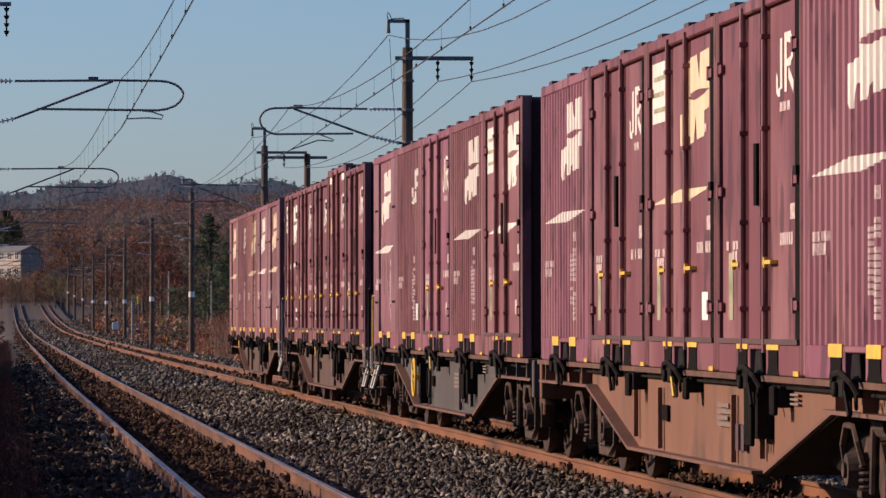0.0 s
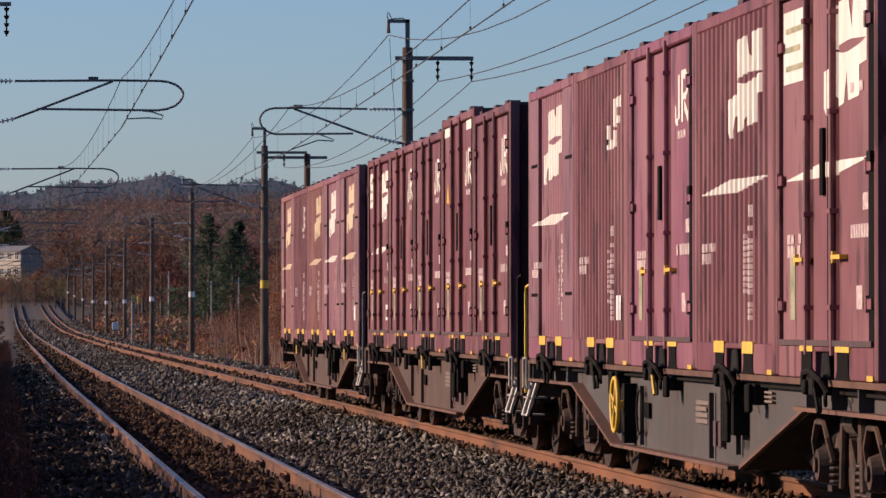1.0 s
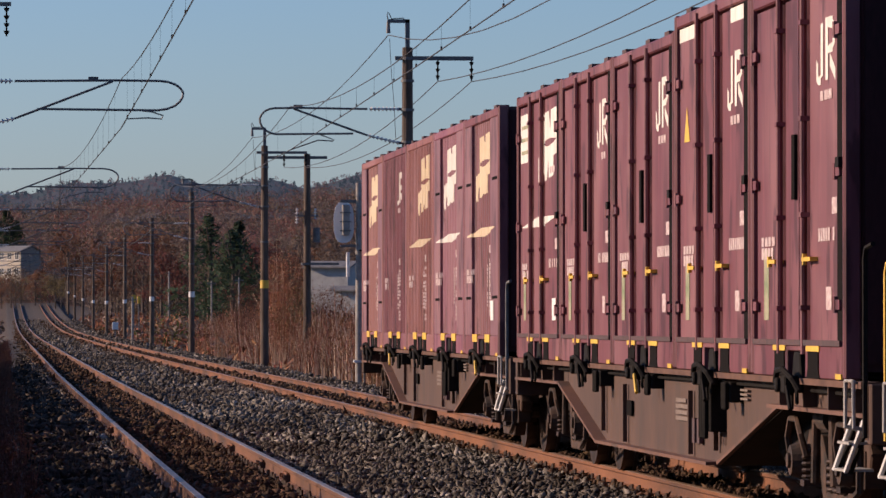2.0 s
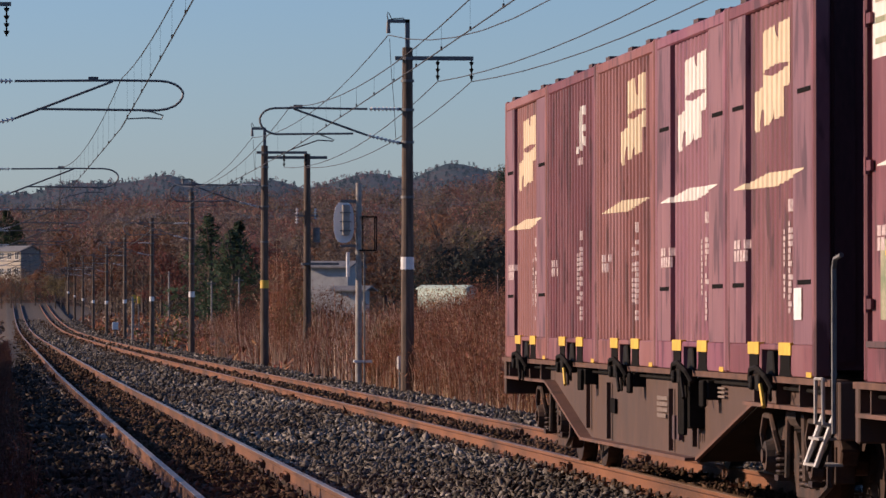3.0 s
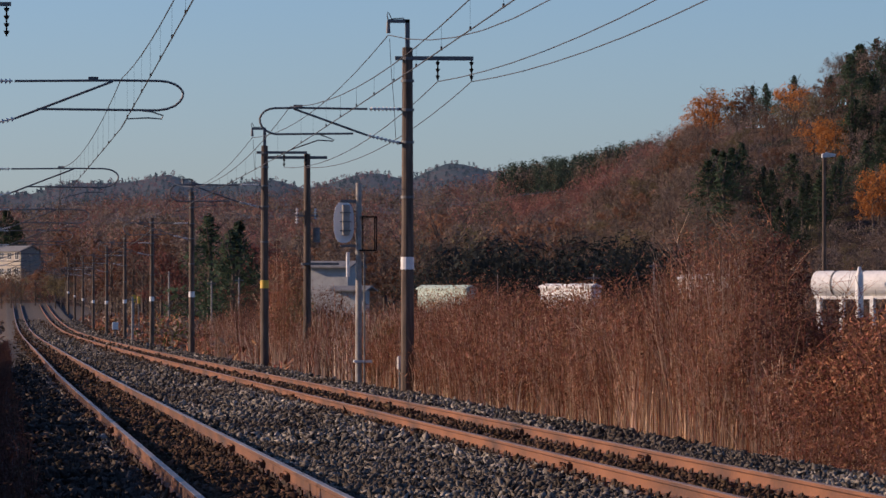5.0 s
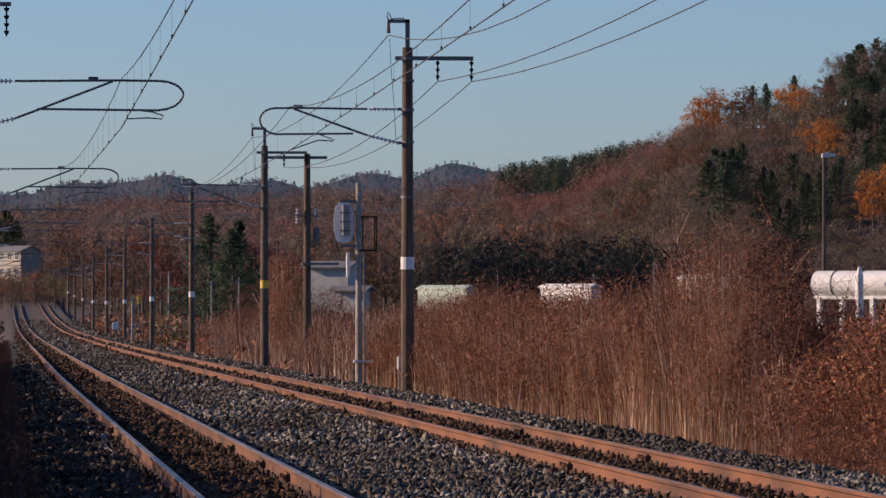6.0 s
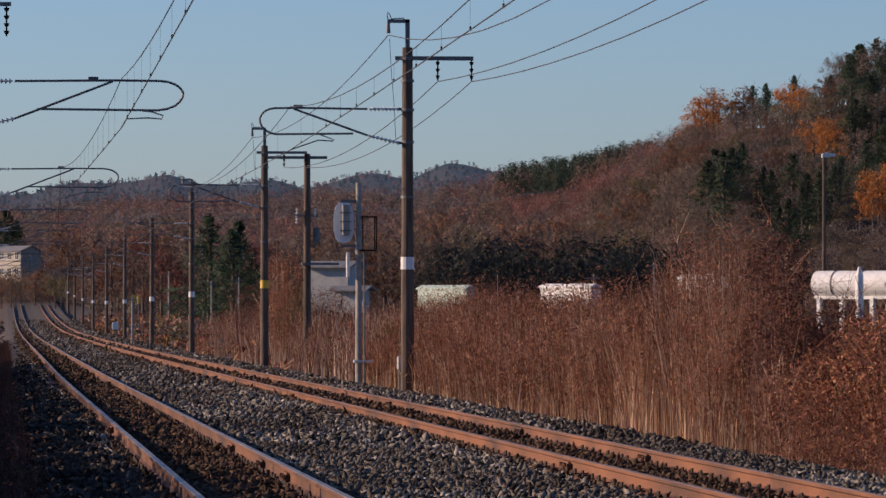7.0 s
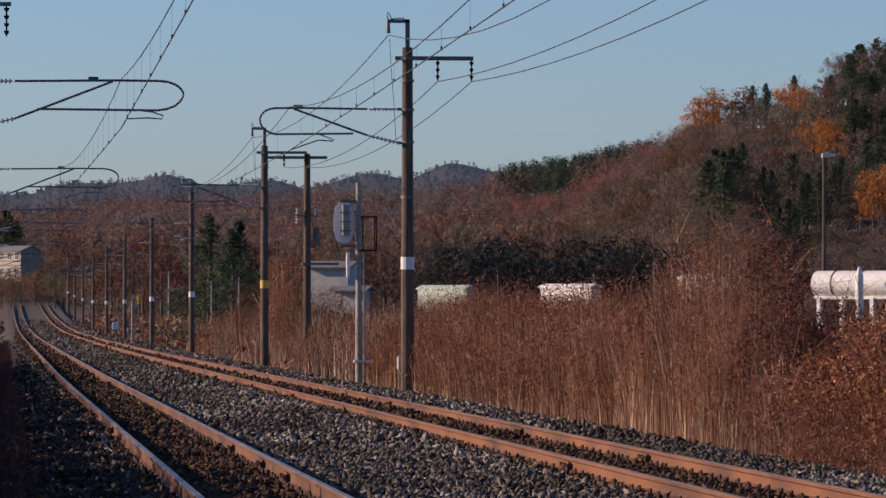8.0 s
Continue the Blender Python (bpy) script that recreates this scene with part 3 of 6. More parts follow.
def wagon(paint, features, label):
    w = thing("container_wagon", label, "freight wagon", group="wagons of the train")
    Y = lambda s: -s
    for s in (-1, 1):
        xo, xi = s * 1.215, s * 1.10
        a, b = min(xo, xi), max(xo, xi)
        part("side_sill", Geo().box(a, b, -20.0, -0.4, 0.945, 0.985), W_sill, w)
        for y0, y1 in ((-4.08, -0.4), (-20.0, -16.32)):
            web = part("sill_web", Geo().box(min(s * 1.10, s * 1.08), max(s * 1.10, s * 1.08), y0, y1, 0.80, 0.945), paint, w)
            part("flange", Geo().box(min(s * 1.20, s * 1.02), max(s * 1.20, s * 1.02), y0, y1, 0.775, 0.80), W_brown, web)
            for j in range(4):
                u = y0 + 0.35 + j * 0.95
                part("stiffener", Geo().box(min(s * 1.19, s * 1.10), max(s * 1.19, s * 1.10), u, u + 0.03, 0.80, 0.945), paint, web)
        k = s * 1.10
        plate = [(-4.1, 0.80), (-6.9, 0.34), (-13.5, 0.34), (-16.3, 0.80)]
        outline = [(-4.1, 0.945)] + plate + [(-16.3, 0.945)]
        belly = part("belly_plate", Geo().prism(outline[::-1] if s > 0 else outline, min(k, k - s * 0.02), max(k, k - s * 0.02), "x"), paint, w)
        # flange strips along the sloping and lower edges
        for (y0, z0), (y1, z1) in zip(plate, plate[1:]):
            wide = 1.20 if y0 > -13 else 1.125
            x0, x1 = min(s * wide, s * 1.02), max(s * wide, s * 1.02)
            vs = [(x0, y0, z0), (x1, y0, z0), (x1, y1, z1), (x0, y1, z1), (x0, y0, z0 - 0.025), (x1, y0, z0 - 0.025), (x1, y1, z1 - 0.025), (x0, y1, z1 - 0.025)]
            part("flange", Geo().add(vs, [(0, 1, 2, 3), (7, 6, 5, 4), (0, 4, 5, 1), (1, 5, 6, 2), (2, 6, 7, 3), (3, 7, 4, 0)]), W_brown, belly)
        if s < 0:
            for u in (6.9, 8.35, 12.2, 13.5):
                z0 = 0.36 if 7 < u < 13.4 else 0.42
                part("rib", Geo().box(-1.15, -1.115, -u - 0.05, -u, z0, 0.83), paint, belly)
            part("hole", Geo().box(-1.126, -1.11, -8.75, -8.45, 0.58, 0.70), M_hollow, belly)
            for u in (12.37, 12.62):
                part("grab_slot", Geo().box(-1.14, -1.11, -u - 0.13, -u, 0.45, 0.63), M_grime_shadow, belly)
            q = Geo()
            r = random.Random(len(label))
            for i in range(4):
                q.box(-1.127, -1.118, -12.0 + r.uniform(-0.1, 0.1), -11.4, 0.60 + i * 0.045, 0.63 + i * 0.045)
            part("stencil", q, M_stencil, belly, "worn white lettering")
            q = Geo()
            for i in range(3):
                q.box(-1.127, -1.118, -15.0, -14.6 + 0.1 * i, 0.80 + i * 0.03, 0.815 + i * 0.03)
            part("stencil", q, M_stencil, belly, "worn white lettering")
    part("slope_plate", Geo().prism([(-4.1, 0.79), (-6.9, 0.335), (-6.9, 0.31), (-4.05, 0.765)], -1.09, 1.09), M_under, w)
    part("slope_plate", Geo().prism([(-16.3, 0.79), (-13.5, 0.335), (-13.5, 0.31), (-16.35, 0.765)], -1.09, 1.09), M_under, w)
    part("floor_plate", Geo().box(-1.075, 1.075, -13.4, -7.0, 0.345, 0.365), paint, w)
    part("centre_sill", Geo().box(-0.22, 0.22, -20.1, -0.3, 0.56, 0.94), paint, w)
    for u in (0.42, 2.4, 4.5, 6.5, 8.5, 11.9, 13.9, 15.9, 18.0, 19.98):
        part("cross_beam", Geo().box(-0.96, 0.96, -u - 0.12, -u, 0.80, 0.944), paint, w)
    for u in (0.28, 20.0):
        part("end_sill", Geo().box(-1.18, 1.18, -u - 0.12, -u, 0.62, 0.975), paint, w, bevel=0.01)
    for u, d in ((0.3, -1), (20.1, 1)):
        g = Geo().rod((0, -u, 0.86), (0, -u - d * 0.42, 0.86), 0.09).box(-0.16, 0.16, min(-u - d * 0.42, -u - d * 0.2), max(-u - d * 0.42, -u - d * 0.2), 0.70, 1.0)
        part("coupler", g, M_black, w, "black knuckle coupler")
        part("brake_hose", Geo().tube([(-0.45, -u, 0.7), (-0.45, -u - d * 0.2, 0.5), (-0.43, -u - d * 0.36, 0.42), (-0.40, -u - d * 0.44, 0.55)], 0.03), M_black, w)
    for i in range(5):
        mid = 0.85 + i * 3.745 + LEN / 2
        for s in (-1, 1):
            g = Geo().box(min(s * 1.18, s * 1.31), max(s * 1.18, s * 1.31), -mid - 0.09, -mid + 0.09, 0.89, 1.00)
            # black wedge fills the clamp notch, standing for the shade inside it
            g.prism([(-mid - 0.17, 0.98), (-mid + 0.17, 0.98), (-mid + 0.10, 1.15), (-mid - 0.10, 1.15)], min(s * 1.15, s * 1.22), max(s * 1.15, s * 1.22))
            g.tube([(s * 1.24, -mid + 0.24, 0.90), (s * 1.32, -mid + 0.20, 0.96), (s * 1.33, -mid + 0.08, 1.03), (s * 1.32, -mid - 0.08, 1.04), (s * 1.28, -mid - 0.22, 0.98), (s * 1.24, -mid - 0.27, 0.90)], 0.023)
            g.rod((s * 1.27, -mid + 0.10, 0.94), (s * 1.34, -mid + 0.10, 0.94), 0.05, n=9)
            for j, dz in ((-0.2, 0.10), (0.0, 0.14)):
                g.rod((s * 1.25, -mid + j, 0.92), (s * 1.25, -mid + j - 0.02, 0.92 - dz), 0.016, n=5)
            cl = part("container_clamp", g, M_black, w, "black iron clamp with a dark notch wedge", bevel=0.02)
            if s < 0:
                part("lever", Geo().rod((-1.30, -mid - 0.12, 0.93), (-1.31, -mid - 0.32, 0.79), 0.014, n=6), M_yellow if (i + len(label)) % 3 == 0 else M_black, cl)
    # bogies
    for centre in (3.1, 17.3):
        bg = part("bogie", Geo().box(-0.75, 0.75, -centre - 0.18, -centre + 0.18, 0.40, 0.60), M_bogie, w, "rusty brown bogie")
        for s in (-1, 1):
            x0, x1 = min(s * 0.78, s * 0.90), max(s * 0.78, s * 0.90)
            frame_ = [(-1.25, 0.52), (-1.1, 0.64), (-0.62, 0.60), (-0.40, 0.42), (-0.40, 0.24), (0.40, 0.24), (0.40, 0.42), (0.62, 0.60), (1.1, 0.64), (1.25, 0.52), (1.2, 0.42),
                      (0.72, 0.44), (0.52, 0.16), (-0.52, 0.16), (-0.72, 0.44), (-1.2, 0.42)]
            part("side_frame", Geo().prism([(-centre + a, z) for a, z in frame_], x0, x1), M_bogie, bg, bevel=0.012)
            part("bolster_end", Geo().box(x0 - 0.02, x1 + 0.02, -centre - 0.20, -centre + 0.20, 0.46, 0.66), M_bogie, bg)
            for du in (-0.95, 0.95):
                g = Geo().box(x0 - 0.02, x1 + 0.04 * s if s > 0 else x1, -centre + du - 0.15, -centre + du + 0.15, 0.30, 0.54).rod(
                    (s * 0.84, -centre + du, 0.43), (s * 1.0, -centre + du, 0.43), 0.11, n=12)
                part("axle_box", g, M_bogie, bg, bevel=0.01)
                part("brake_shoe", Geo().box(min(s * 0.48, s * 0.60), max(s * 0.48, s * 0.60), -centre + du * 0.44 - 0.05, -centre + du * 0.44 + 0.05, 0.25, 0.58), M_black, bg)
            for du in (-0.24, 0.0, 0.24):
                g = Geo()
                for i in range(5):
                    g.ring((s * 0.84, -centre + du, 0.26 + i * 0.045), (0, 0, 1), 0.075, 0.018, 12, 5)
                part("spring", g, M_wheel, bg, smooth=True)
            for e, r_ in ((-1, 0.045), (1, 0.03)):
                part("damper", Geo().rod((s * 0.97, -centre + e * 0.42, 0.30), (s * 0.97, -centre + e * 0.36, 0.74), r_, n=8), M_bogie, bg)
            for e in (-1, 1):
                c0 = -centre + e * 0.95
                part("guard_bar", Geo().tube([(s * 0.99, c0 - 0.30, 0.46), (s * 1.02, c0 - 0.26, 0.60), (s * 1.02, c0 - 0.12, 0.70), (s * 1.02, c0 + 0.16, 0.70), (s * 1.02, c0 + 0.28, 0.58), (s * 0.99, c0 + 0.30, 0.40)], 0.022), M_bogie, bg)
                part("axle_cover", Geo().rod((s * 0.98, c0, 0.43), (s * 1.05, c0, 0.43), 0.125, 0.10, n=16).rod((s * 1.05, c0, 0.43), (s * 1.07, c0, 0.43), 0.05, n=8), M_bogie, bg)
                g = Geo()
                for i in range(5):
                    g.ring((s * 0.95, c0 - e * 0.25, 0.33 + i * 0.042), (0, 0, 1), 0.052, 0.013, 12, 5)
                g.box(min(s * 0.88, s * 1.01), max(s * 0.88, s * 1.01), c0 - e * 0.25 - 0.08, c0 - e * 0.25 + 0.08, 0.27, 0.31)
                part("axle_spring", g, M_wheel, bg, "worn steel coil spring", smooth=False)
                part("brake_hanger", Geo().rod((s * 0.72, c0 - e * 0.52, 0.74), (s * 0.72, c0 - e * 0.50, 0.28), 0.03, n=6).box(min(s * 0.66, s * 0.78), max(s * 0.66, s * 0.78), c0 - e * 0.5 - 0.1, c0 - e * 0.5 + 0.1, 0.30, 0.42), M_bogie, bg)
            part("brake_cylinder", Geo().rod((s * 0.93, -centre - 0.16, 0.72), (s * 0.93, -centre + 0.20, 0.72), 0.09, n=12), M_bogie, bg)
            part("hanger_bar", Geo().tube([(s * 0.98, -centre - 1.32, 0.80), (s * 0.98, -centre - 1.30, 0.30), (s * 0.95, -centre - 0.7, 0.20)], 0.025), M_bogie, bg)
        for du in (-0.95, 0.95):
            g = Geo().rod((-0.76, 0, 0), (0.76, 0, 0), 0.08, n=10)
            ws = part("wheelset", g, M_wheel, w, "steel wheelset")
            for s in (-1, 1):
                h = Geo()
                h.rod((s * 0.505, 0, 0), (s * 0.535, 0, 0), 0.455, n=28).rod((s * 0.535, 0, 0), (s * 0.64, 0, 0), 0.43, n=28)
                h.rod((s * 0.64, 0, 0), (s * 0.68, 0, 0), 0.13, n=14)
                for a in range(6):
                    t = a * math.pi / 3
                    h.rod((s * 0.645, 0.26 * math.cos(t), 0.26 * math.sin(t)), (s * 0.65, 0.26 * math.cos(t), 0.26 * math.sin(t)), 0.05, n=8)
                part("wheel", h, M_wheel, ws)
            WHEELS.append((ws, -centre + du))
    # gear under the deck
    for u, l, z0, z1, x in ((7.2, 0.20, 0.80, 0.93, -1.22), (10.4, 0.14, 0.82, 0.93, -1.2), (13.5, 0.34, 0.56, 0.92, -1.22), (14.5, 0.16, 0.78, 0.92, -1.2)):
        g = Geo().box(x, x + 0.14, -u - l, -u, z0, z1)
        for i in range(3):
            g.rod((x - 0.02, -u - l * (0.2 + 0.3 * i), z0 - 0.05), (x - 0.02, -u - l * (0.2 + 0.3 * i), z1), 0.025, n=6)
        part("brake_gear", g, M_black, w, "black brake equipment", bevel=0.01)
    part("air_tank", Geo().rod((-0.7, -14.7, 0.5), (-0.7, -16.2, 0.62), 0.17, n=14), M_black, w)
    part("brake_pipe", Geo().tube([(-1.14, -0.6, 0.90), (-1.14, -4.6, 0.91), (-1.14, -16.0, 0.91), (-1.14, -19.8, 0.90)], 0.012), M_black, w)
    for u, tall, m in features.get("rails", ()):
        if tall < 0.5:
            g = Geo().tube([(-1.16, -u - 0.15, 0.70), (-1.24, -u - 0.15, 0.72), (-1.24, -u - 0.13, 0.74 + tall), (-1.24, -u + 0.13, 0.74 + tall), (-1.24, -u + 0.15, 0.72), (-1.16, -u + 0.15, 0.70)], 0.014)
        else:
            g = Geo().tube([(-1.2, -u, 0.66), (-1.2, -u, 0.86 + tall), (-1.2, -u - 0.05, 0.92 + tall), (-1.18, -u - 0.16, 0.94 + tall)], 0.016)
        part("handrail", g, m, w, "tubular handrail")
    for u in features.get("steps", ()):
        g = Geo()
        for du in (-0.2, 0.2):
            g.rod((-1.10, -u - du, 0.84), (-1.19, -u - du + 0.30, 0.44), 0.014, n=6)
        st = part("step", g, M_black, w)
        for du in (-0.2, 0.2):
            part("edge_strip", Geo().rod((-1.16, -u - du, 0.76), (-1.22, -u - du + 0.30, 0.45), 0.016, n=6), M_white, st, "white painted edge")
        for z, f in ((0.455, 1.0), (0.62, 0.45)):
            part("rung", Geo().box(-1.23, -1.05, -u - 0.2 + 0.30 * f, -u + 0.2 + 0.30 * f, z - 0.008, z + 0.008), M_dirty, st, "white step edge")
    for u in features.get("wheel", ()):
        c = (-1.27, -u, 0.67)
        g = Geo().ring(c, (1, 0, 0), 0.215, 0.018, 28, 8)
        hw = part("brake_wheel", g, M_yellow, w, "yellow hand-brake wheel", smooth=True)
        for i in range(4):
            t = i * math.pi / 2 + 0.4
            part("spoke", Geo().rod(c, (c[0], c[1] + 0.21 * math.cos(t), c[2] + 0.21 * math.sin(t)), 0.014, n=6), M_yellow, hw)
        part("hub", Geo().rod((-1.29, c[1], c[2]), (-1.08, c[1], c[2]), 0.035, n=10), M_yellow, hw)
        part("brake_stand", Geo().box(-1.2, -1.09, -u - 0.05, -u + 0.12, 0.36, 0.84), M_black, w)
        part("chain_loop", Geo().ring((-1.15, -u - 0.62, 0.62), (1, 0, 0), 0.17, 0.01, 16, 5), M_black, w)
    return w


WHEELS = []
# near-black colour stands for the deep shade under the wagon slopes
M_under = mat("underside_shade", [(0.012, 0.009, 0.007), (0.028, 0.019, 0.014)], 4, 0.9, 0.15, spec=0.1)
M_stencil = mat("worn_stencil", [(0.12, 0.085, 0.065), (0.24, 0.185, 0.15)], 30, 0.85, 0.0)
M_dirty = mat("dirty_white", [(0.22, 0.20, 0.18), (0.42, 0.39, 0.35)], 9, 0.7, 0.05)
M_bogie = mat("bogie_rust", [(0.012, 0.007, 0.0045), (0.085, 0.040, 0.022)], 6, 0.85, 0.3)
M_wheel = mat("wheel_steel", [(0.02, 0.013, 0.010), (0.07, 0.040, 0.028)], 5, 0.6, 0.1, 0.5)
W_sill = mat("sill_grime", [(0.070, 0.030, 0.018), (0.140, 0.064, 0.036)], 4, 0.85, 0.15)
W_brown = mat("wagon_brown", [(0.105, 0.044, 0.025), (0.16, 0.070, 0.040)], 1.2, 0.75, 0.1, fine=12, stretch=(1, 1, 0.5))
W_dull = mat("wagon_dull_brown", [(0.052, 0.024, 0.014), (0.092, 0.044, 0.025)], 1.2, 0.75, 0.1, fine=12, stretch=(1, 1, 0.5))
W_grey = mat("wagon_grey", [(0.040, 0.034, 0.030), (0.066, 0.057, 0.050)], 1.2, 0.7, 0.1, fine=12, stretch=(1, 1, 0.5))
W_rust = mat("wagon_rust_brown", [(0.140, 0.056, 0.026), (0.190, 0.082, 0.040)], 1.2, 0.75, 0.1, fine=12, stretch=(1, 1, 0.5))
for m in (W_brown, W_dull, W_grey, W_rust):
    layer(m, (0.045, 0.026, 0.017), 0.75, 2.2, (1, 1, 0.45), 0.52, 0.66)      # grime and rust runs
    layer(m, (0.21, 0.150, 0.115), 0.1, 6.0, (1, 1, 0.3), 0.60, 0.70)        # pale dust streaks

WAGONS = [
    wagon(W_dull, {"rails": ((19.75, 0.25, M_dirty), (20.05, 0.8, M_steel)), "steps": (19.6,)}, "dull brown flat container wagon at the tail of the train"),
    wagon(W_dull, {"rails": ((19.75, 0.25, M_dirty), (20.05, 0.85, M_black)), "steps": (19.6,)}, "dull brown flat container wagon with black bogies"),
    wagon(W_grey, {"rails": ((0.35, 0.75, M_yellow), (0.65, 0.25, M_dirty)), "steps": (0.75,), "wheel": (7.75,)}, "dark grey flat container wagon with a yellow hand-brake wheel"),
    wagon(W_rust, {"rails": ((19.75, 0.25, M_dirty),), "steps": ()}, "rust-brown flat container wagon with fish-bellied sides"),
]
LOADS = [
    [("panelled", "brown", "big", 0, True, False), ("corrugated", "maroon", "small", 0, False, False), ("corrugated", "brown", "big", 0, True, False), ("panelled", "purple", "big", 0, False, False), ("panelled", "maroon", "big", 0, True, False)],
    [("doored", "maroon", "big", 0, False, True), ("doored", "maroon", "small", 0, False, False), ("doored", "dark", "small", 0, False, False), ("doored", "maroon", "small", 0.1, False, False), ("doored", "dark", "small", 0, False, False)],
    [("panelled", "purple", "big", 0, False, False), ("corrugated", "maroon", "half", 0, False, False), ("doored", "purple", "small", 0, False, False), ("corrugated", "maroon", "big", 0, False, False), ("doored", "maroon", "big", 0, False, True)],
    [("corrugated", "purple", "big", 0, False, False), ("doored", "maroon", "small", 0, False, False), ("doored", "maroon", "big", 0, True, True), ("doored", "maroon", "small", 0, False, False), ("corrugated", "purple", "big", 0, False, False)],
]
TONE_WORD = {"maroon": "maroon", "purple": "purple-red", "brown": "faded red-brown", "dark": "dark maroon"}
KIND_WORD = {"panelled": "panelled sides", "corrugated": "corrugated sides", "doored": "side doors"}
EMBLEM_WORD = {"big": "and large white emblem", "small": "and small white emblem", "half": "and stepped white emblem"}
CARGO = []
for i, load in enumerate(LOADS):
    for k, (kind, tone, emblem, tall, cream, placard) in enumerate(load):
        text = f"{'tall ' if tall else ''}{TONE_WORD[tone]} steel container with {KIND_WORD[kind]} {EMBLEM_WORD[emblem]}"
        CARGO.append((container(kind, tone, emblem, i * 7 + k * 3, tall, cream, placard, text), i, 0.85 + k * 3.745))

SPEED, TAIL = 19.32, 107.85


def wagon_pose(i, t):
    y = TAIL - 20.4 * i - SPEED * t
    slope = (rail_z(y) - rail_z(y - 20.4)) / 20.4
    return pose(RIGHT, y, rail_z(y), math.degrees(math.atan(slope)))


def motions():
    times = [k * 0.5 for k in range(17)]
    for i, w in enumerate(WAGONS):
        walk(w, [(t, wagon_pose(i, t)) for t in times])
    for c, i, along in CARGO:
        walk(c, [(t, wagon_pose(i, t) @ pose(0, -along, 0.99)) for t in times])
    for ws, y in WHEELS:
        walk(ws, [(k / FPS, pose(0, y, 0.43, k * 85.8)) for k in range(8 * FPS + 1)])


# ---- poles and overhead line ----
def insulator_string(g, p, q, n=6, r=0.055):
    p, q = Vector(p), Vector(q)
    for i in range(n):
        a = p.lerp(q, (i + 0.25) / n)
        b = p.lerp(q, (i + 0.7) / n)
        g.rod(a, b, r, r * 0.55, n=8)
    return g.rod(p, q, 0.018, n=6)


def cantilever(root, x, y, side, stagger, stretch=1.0, centre=2.95):
    """Bracket that holds the contact wire over a track; side +1 reaches to +x. Heights over the rail."""
    z = rail_z(y)
    c = side
    up, low, foot = z + 6.07, z + 5.50, z + (5.31 if side < 0 else 5.16)
    P = lambda d, h: (x + c * (d if d < 0.95 else 0.9 + (d - 0.9) * stretch), y, h)
    br = part("bracket", Geo().tube([P(0.9, up + 0.0), P(2.35, up + 0.02), P(2.98, up + 0.012), P(3.10, up - 0.01), P(3.20, up - 0.06), P(3.27, up - 0.13), P(3.31, up - 0.22), P(3.30, up - 0.31), P(3.26, up - 0.40), P(3.19, up - 0.48), P(3.08, low + 0.03), P(2.95, low), P(1.22, low + 0.02)], 0.024, 8), M_steel, root, "bent steel tube bracket")
    part("stay", Geo().tube([P(0.9, foot + 0.17), P(2.55 if side < 0 else 2.3, up)], 0.024, 8), M_steel, br)
    g = Geo()
    insulator_string(g, P(0.18, up), P(0.86, up), 8)
    part("insulator", g, M_insul, br, "ribbed white insulator")
    g = Geo()
    insulator_string(g, P(0.18, foot), P(0.9, foot + 0.17), 8)
    part("insulator", g, M_insul, br, "ribbed white insulator")
    part("pole_joint", Geo().rod(P(0.0, up), P(0.2, up), 0.03, n=6).rod(P(0.0, foot), P(0.2, foot), 0.03, n=6), M_steel, br)
    if side > 0:
        knee = [P(2.72, low - 0.01), P(2.86, low - 0.03), P(3.02, low - 0.10), P(3.0, low - 0.17), P(2.8, low - 0.15), P(2.5, low - 0.17), (x + c * centre + stagger, y, z + 5.15)]
    else:
        knee = [P(1.95, low - 0.01), P(1.65, low - 0.12), P(1.68, low - 0.15), P(2.0, low - 0.13), (x + c * centre + stagger, y, z + 5.15)]
    part("steady_arm", Geo().tube(knee, 0.016, 6), M_steel, br, "curved registration arm")
    part("wire_clamp", Geo().box(x + c * 2.45 - 0.1, x + c * 2.45 + 0.1, y - 0.04, y + 0.04, up, up + 0.09), M_steel, br)


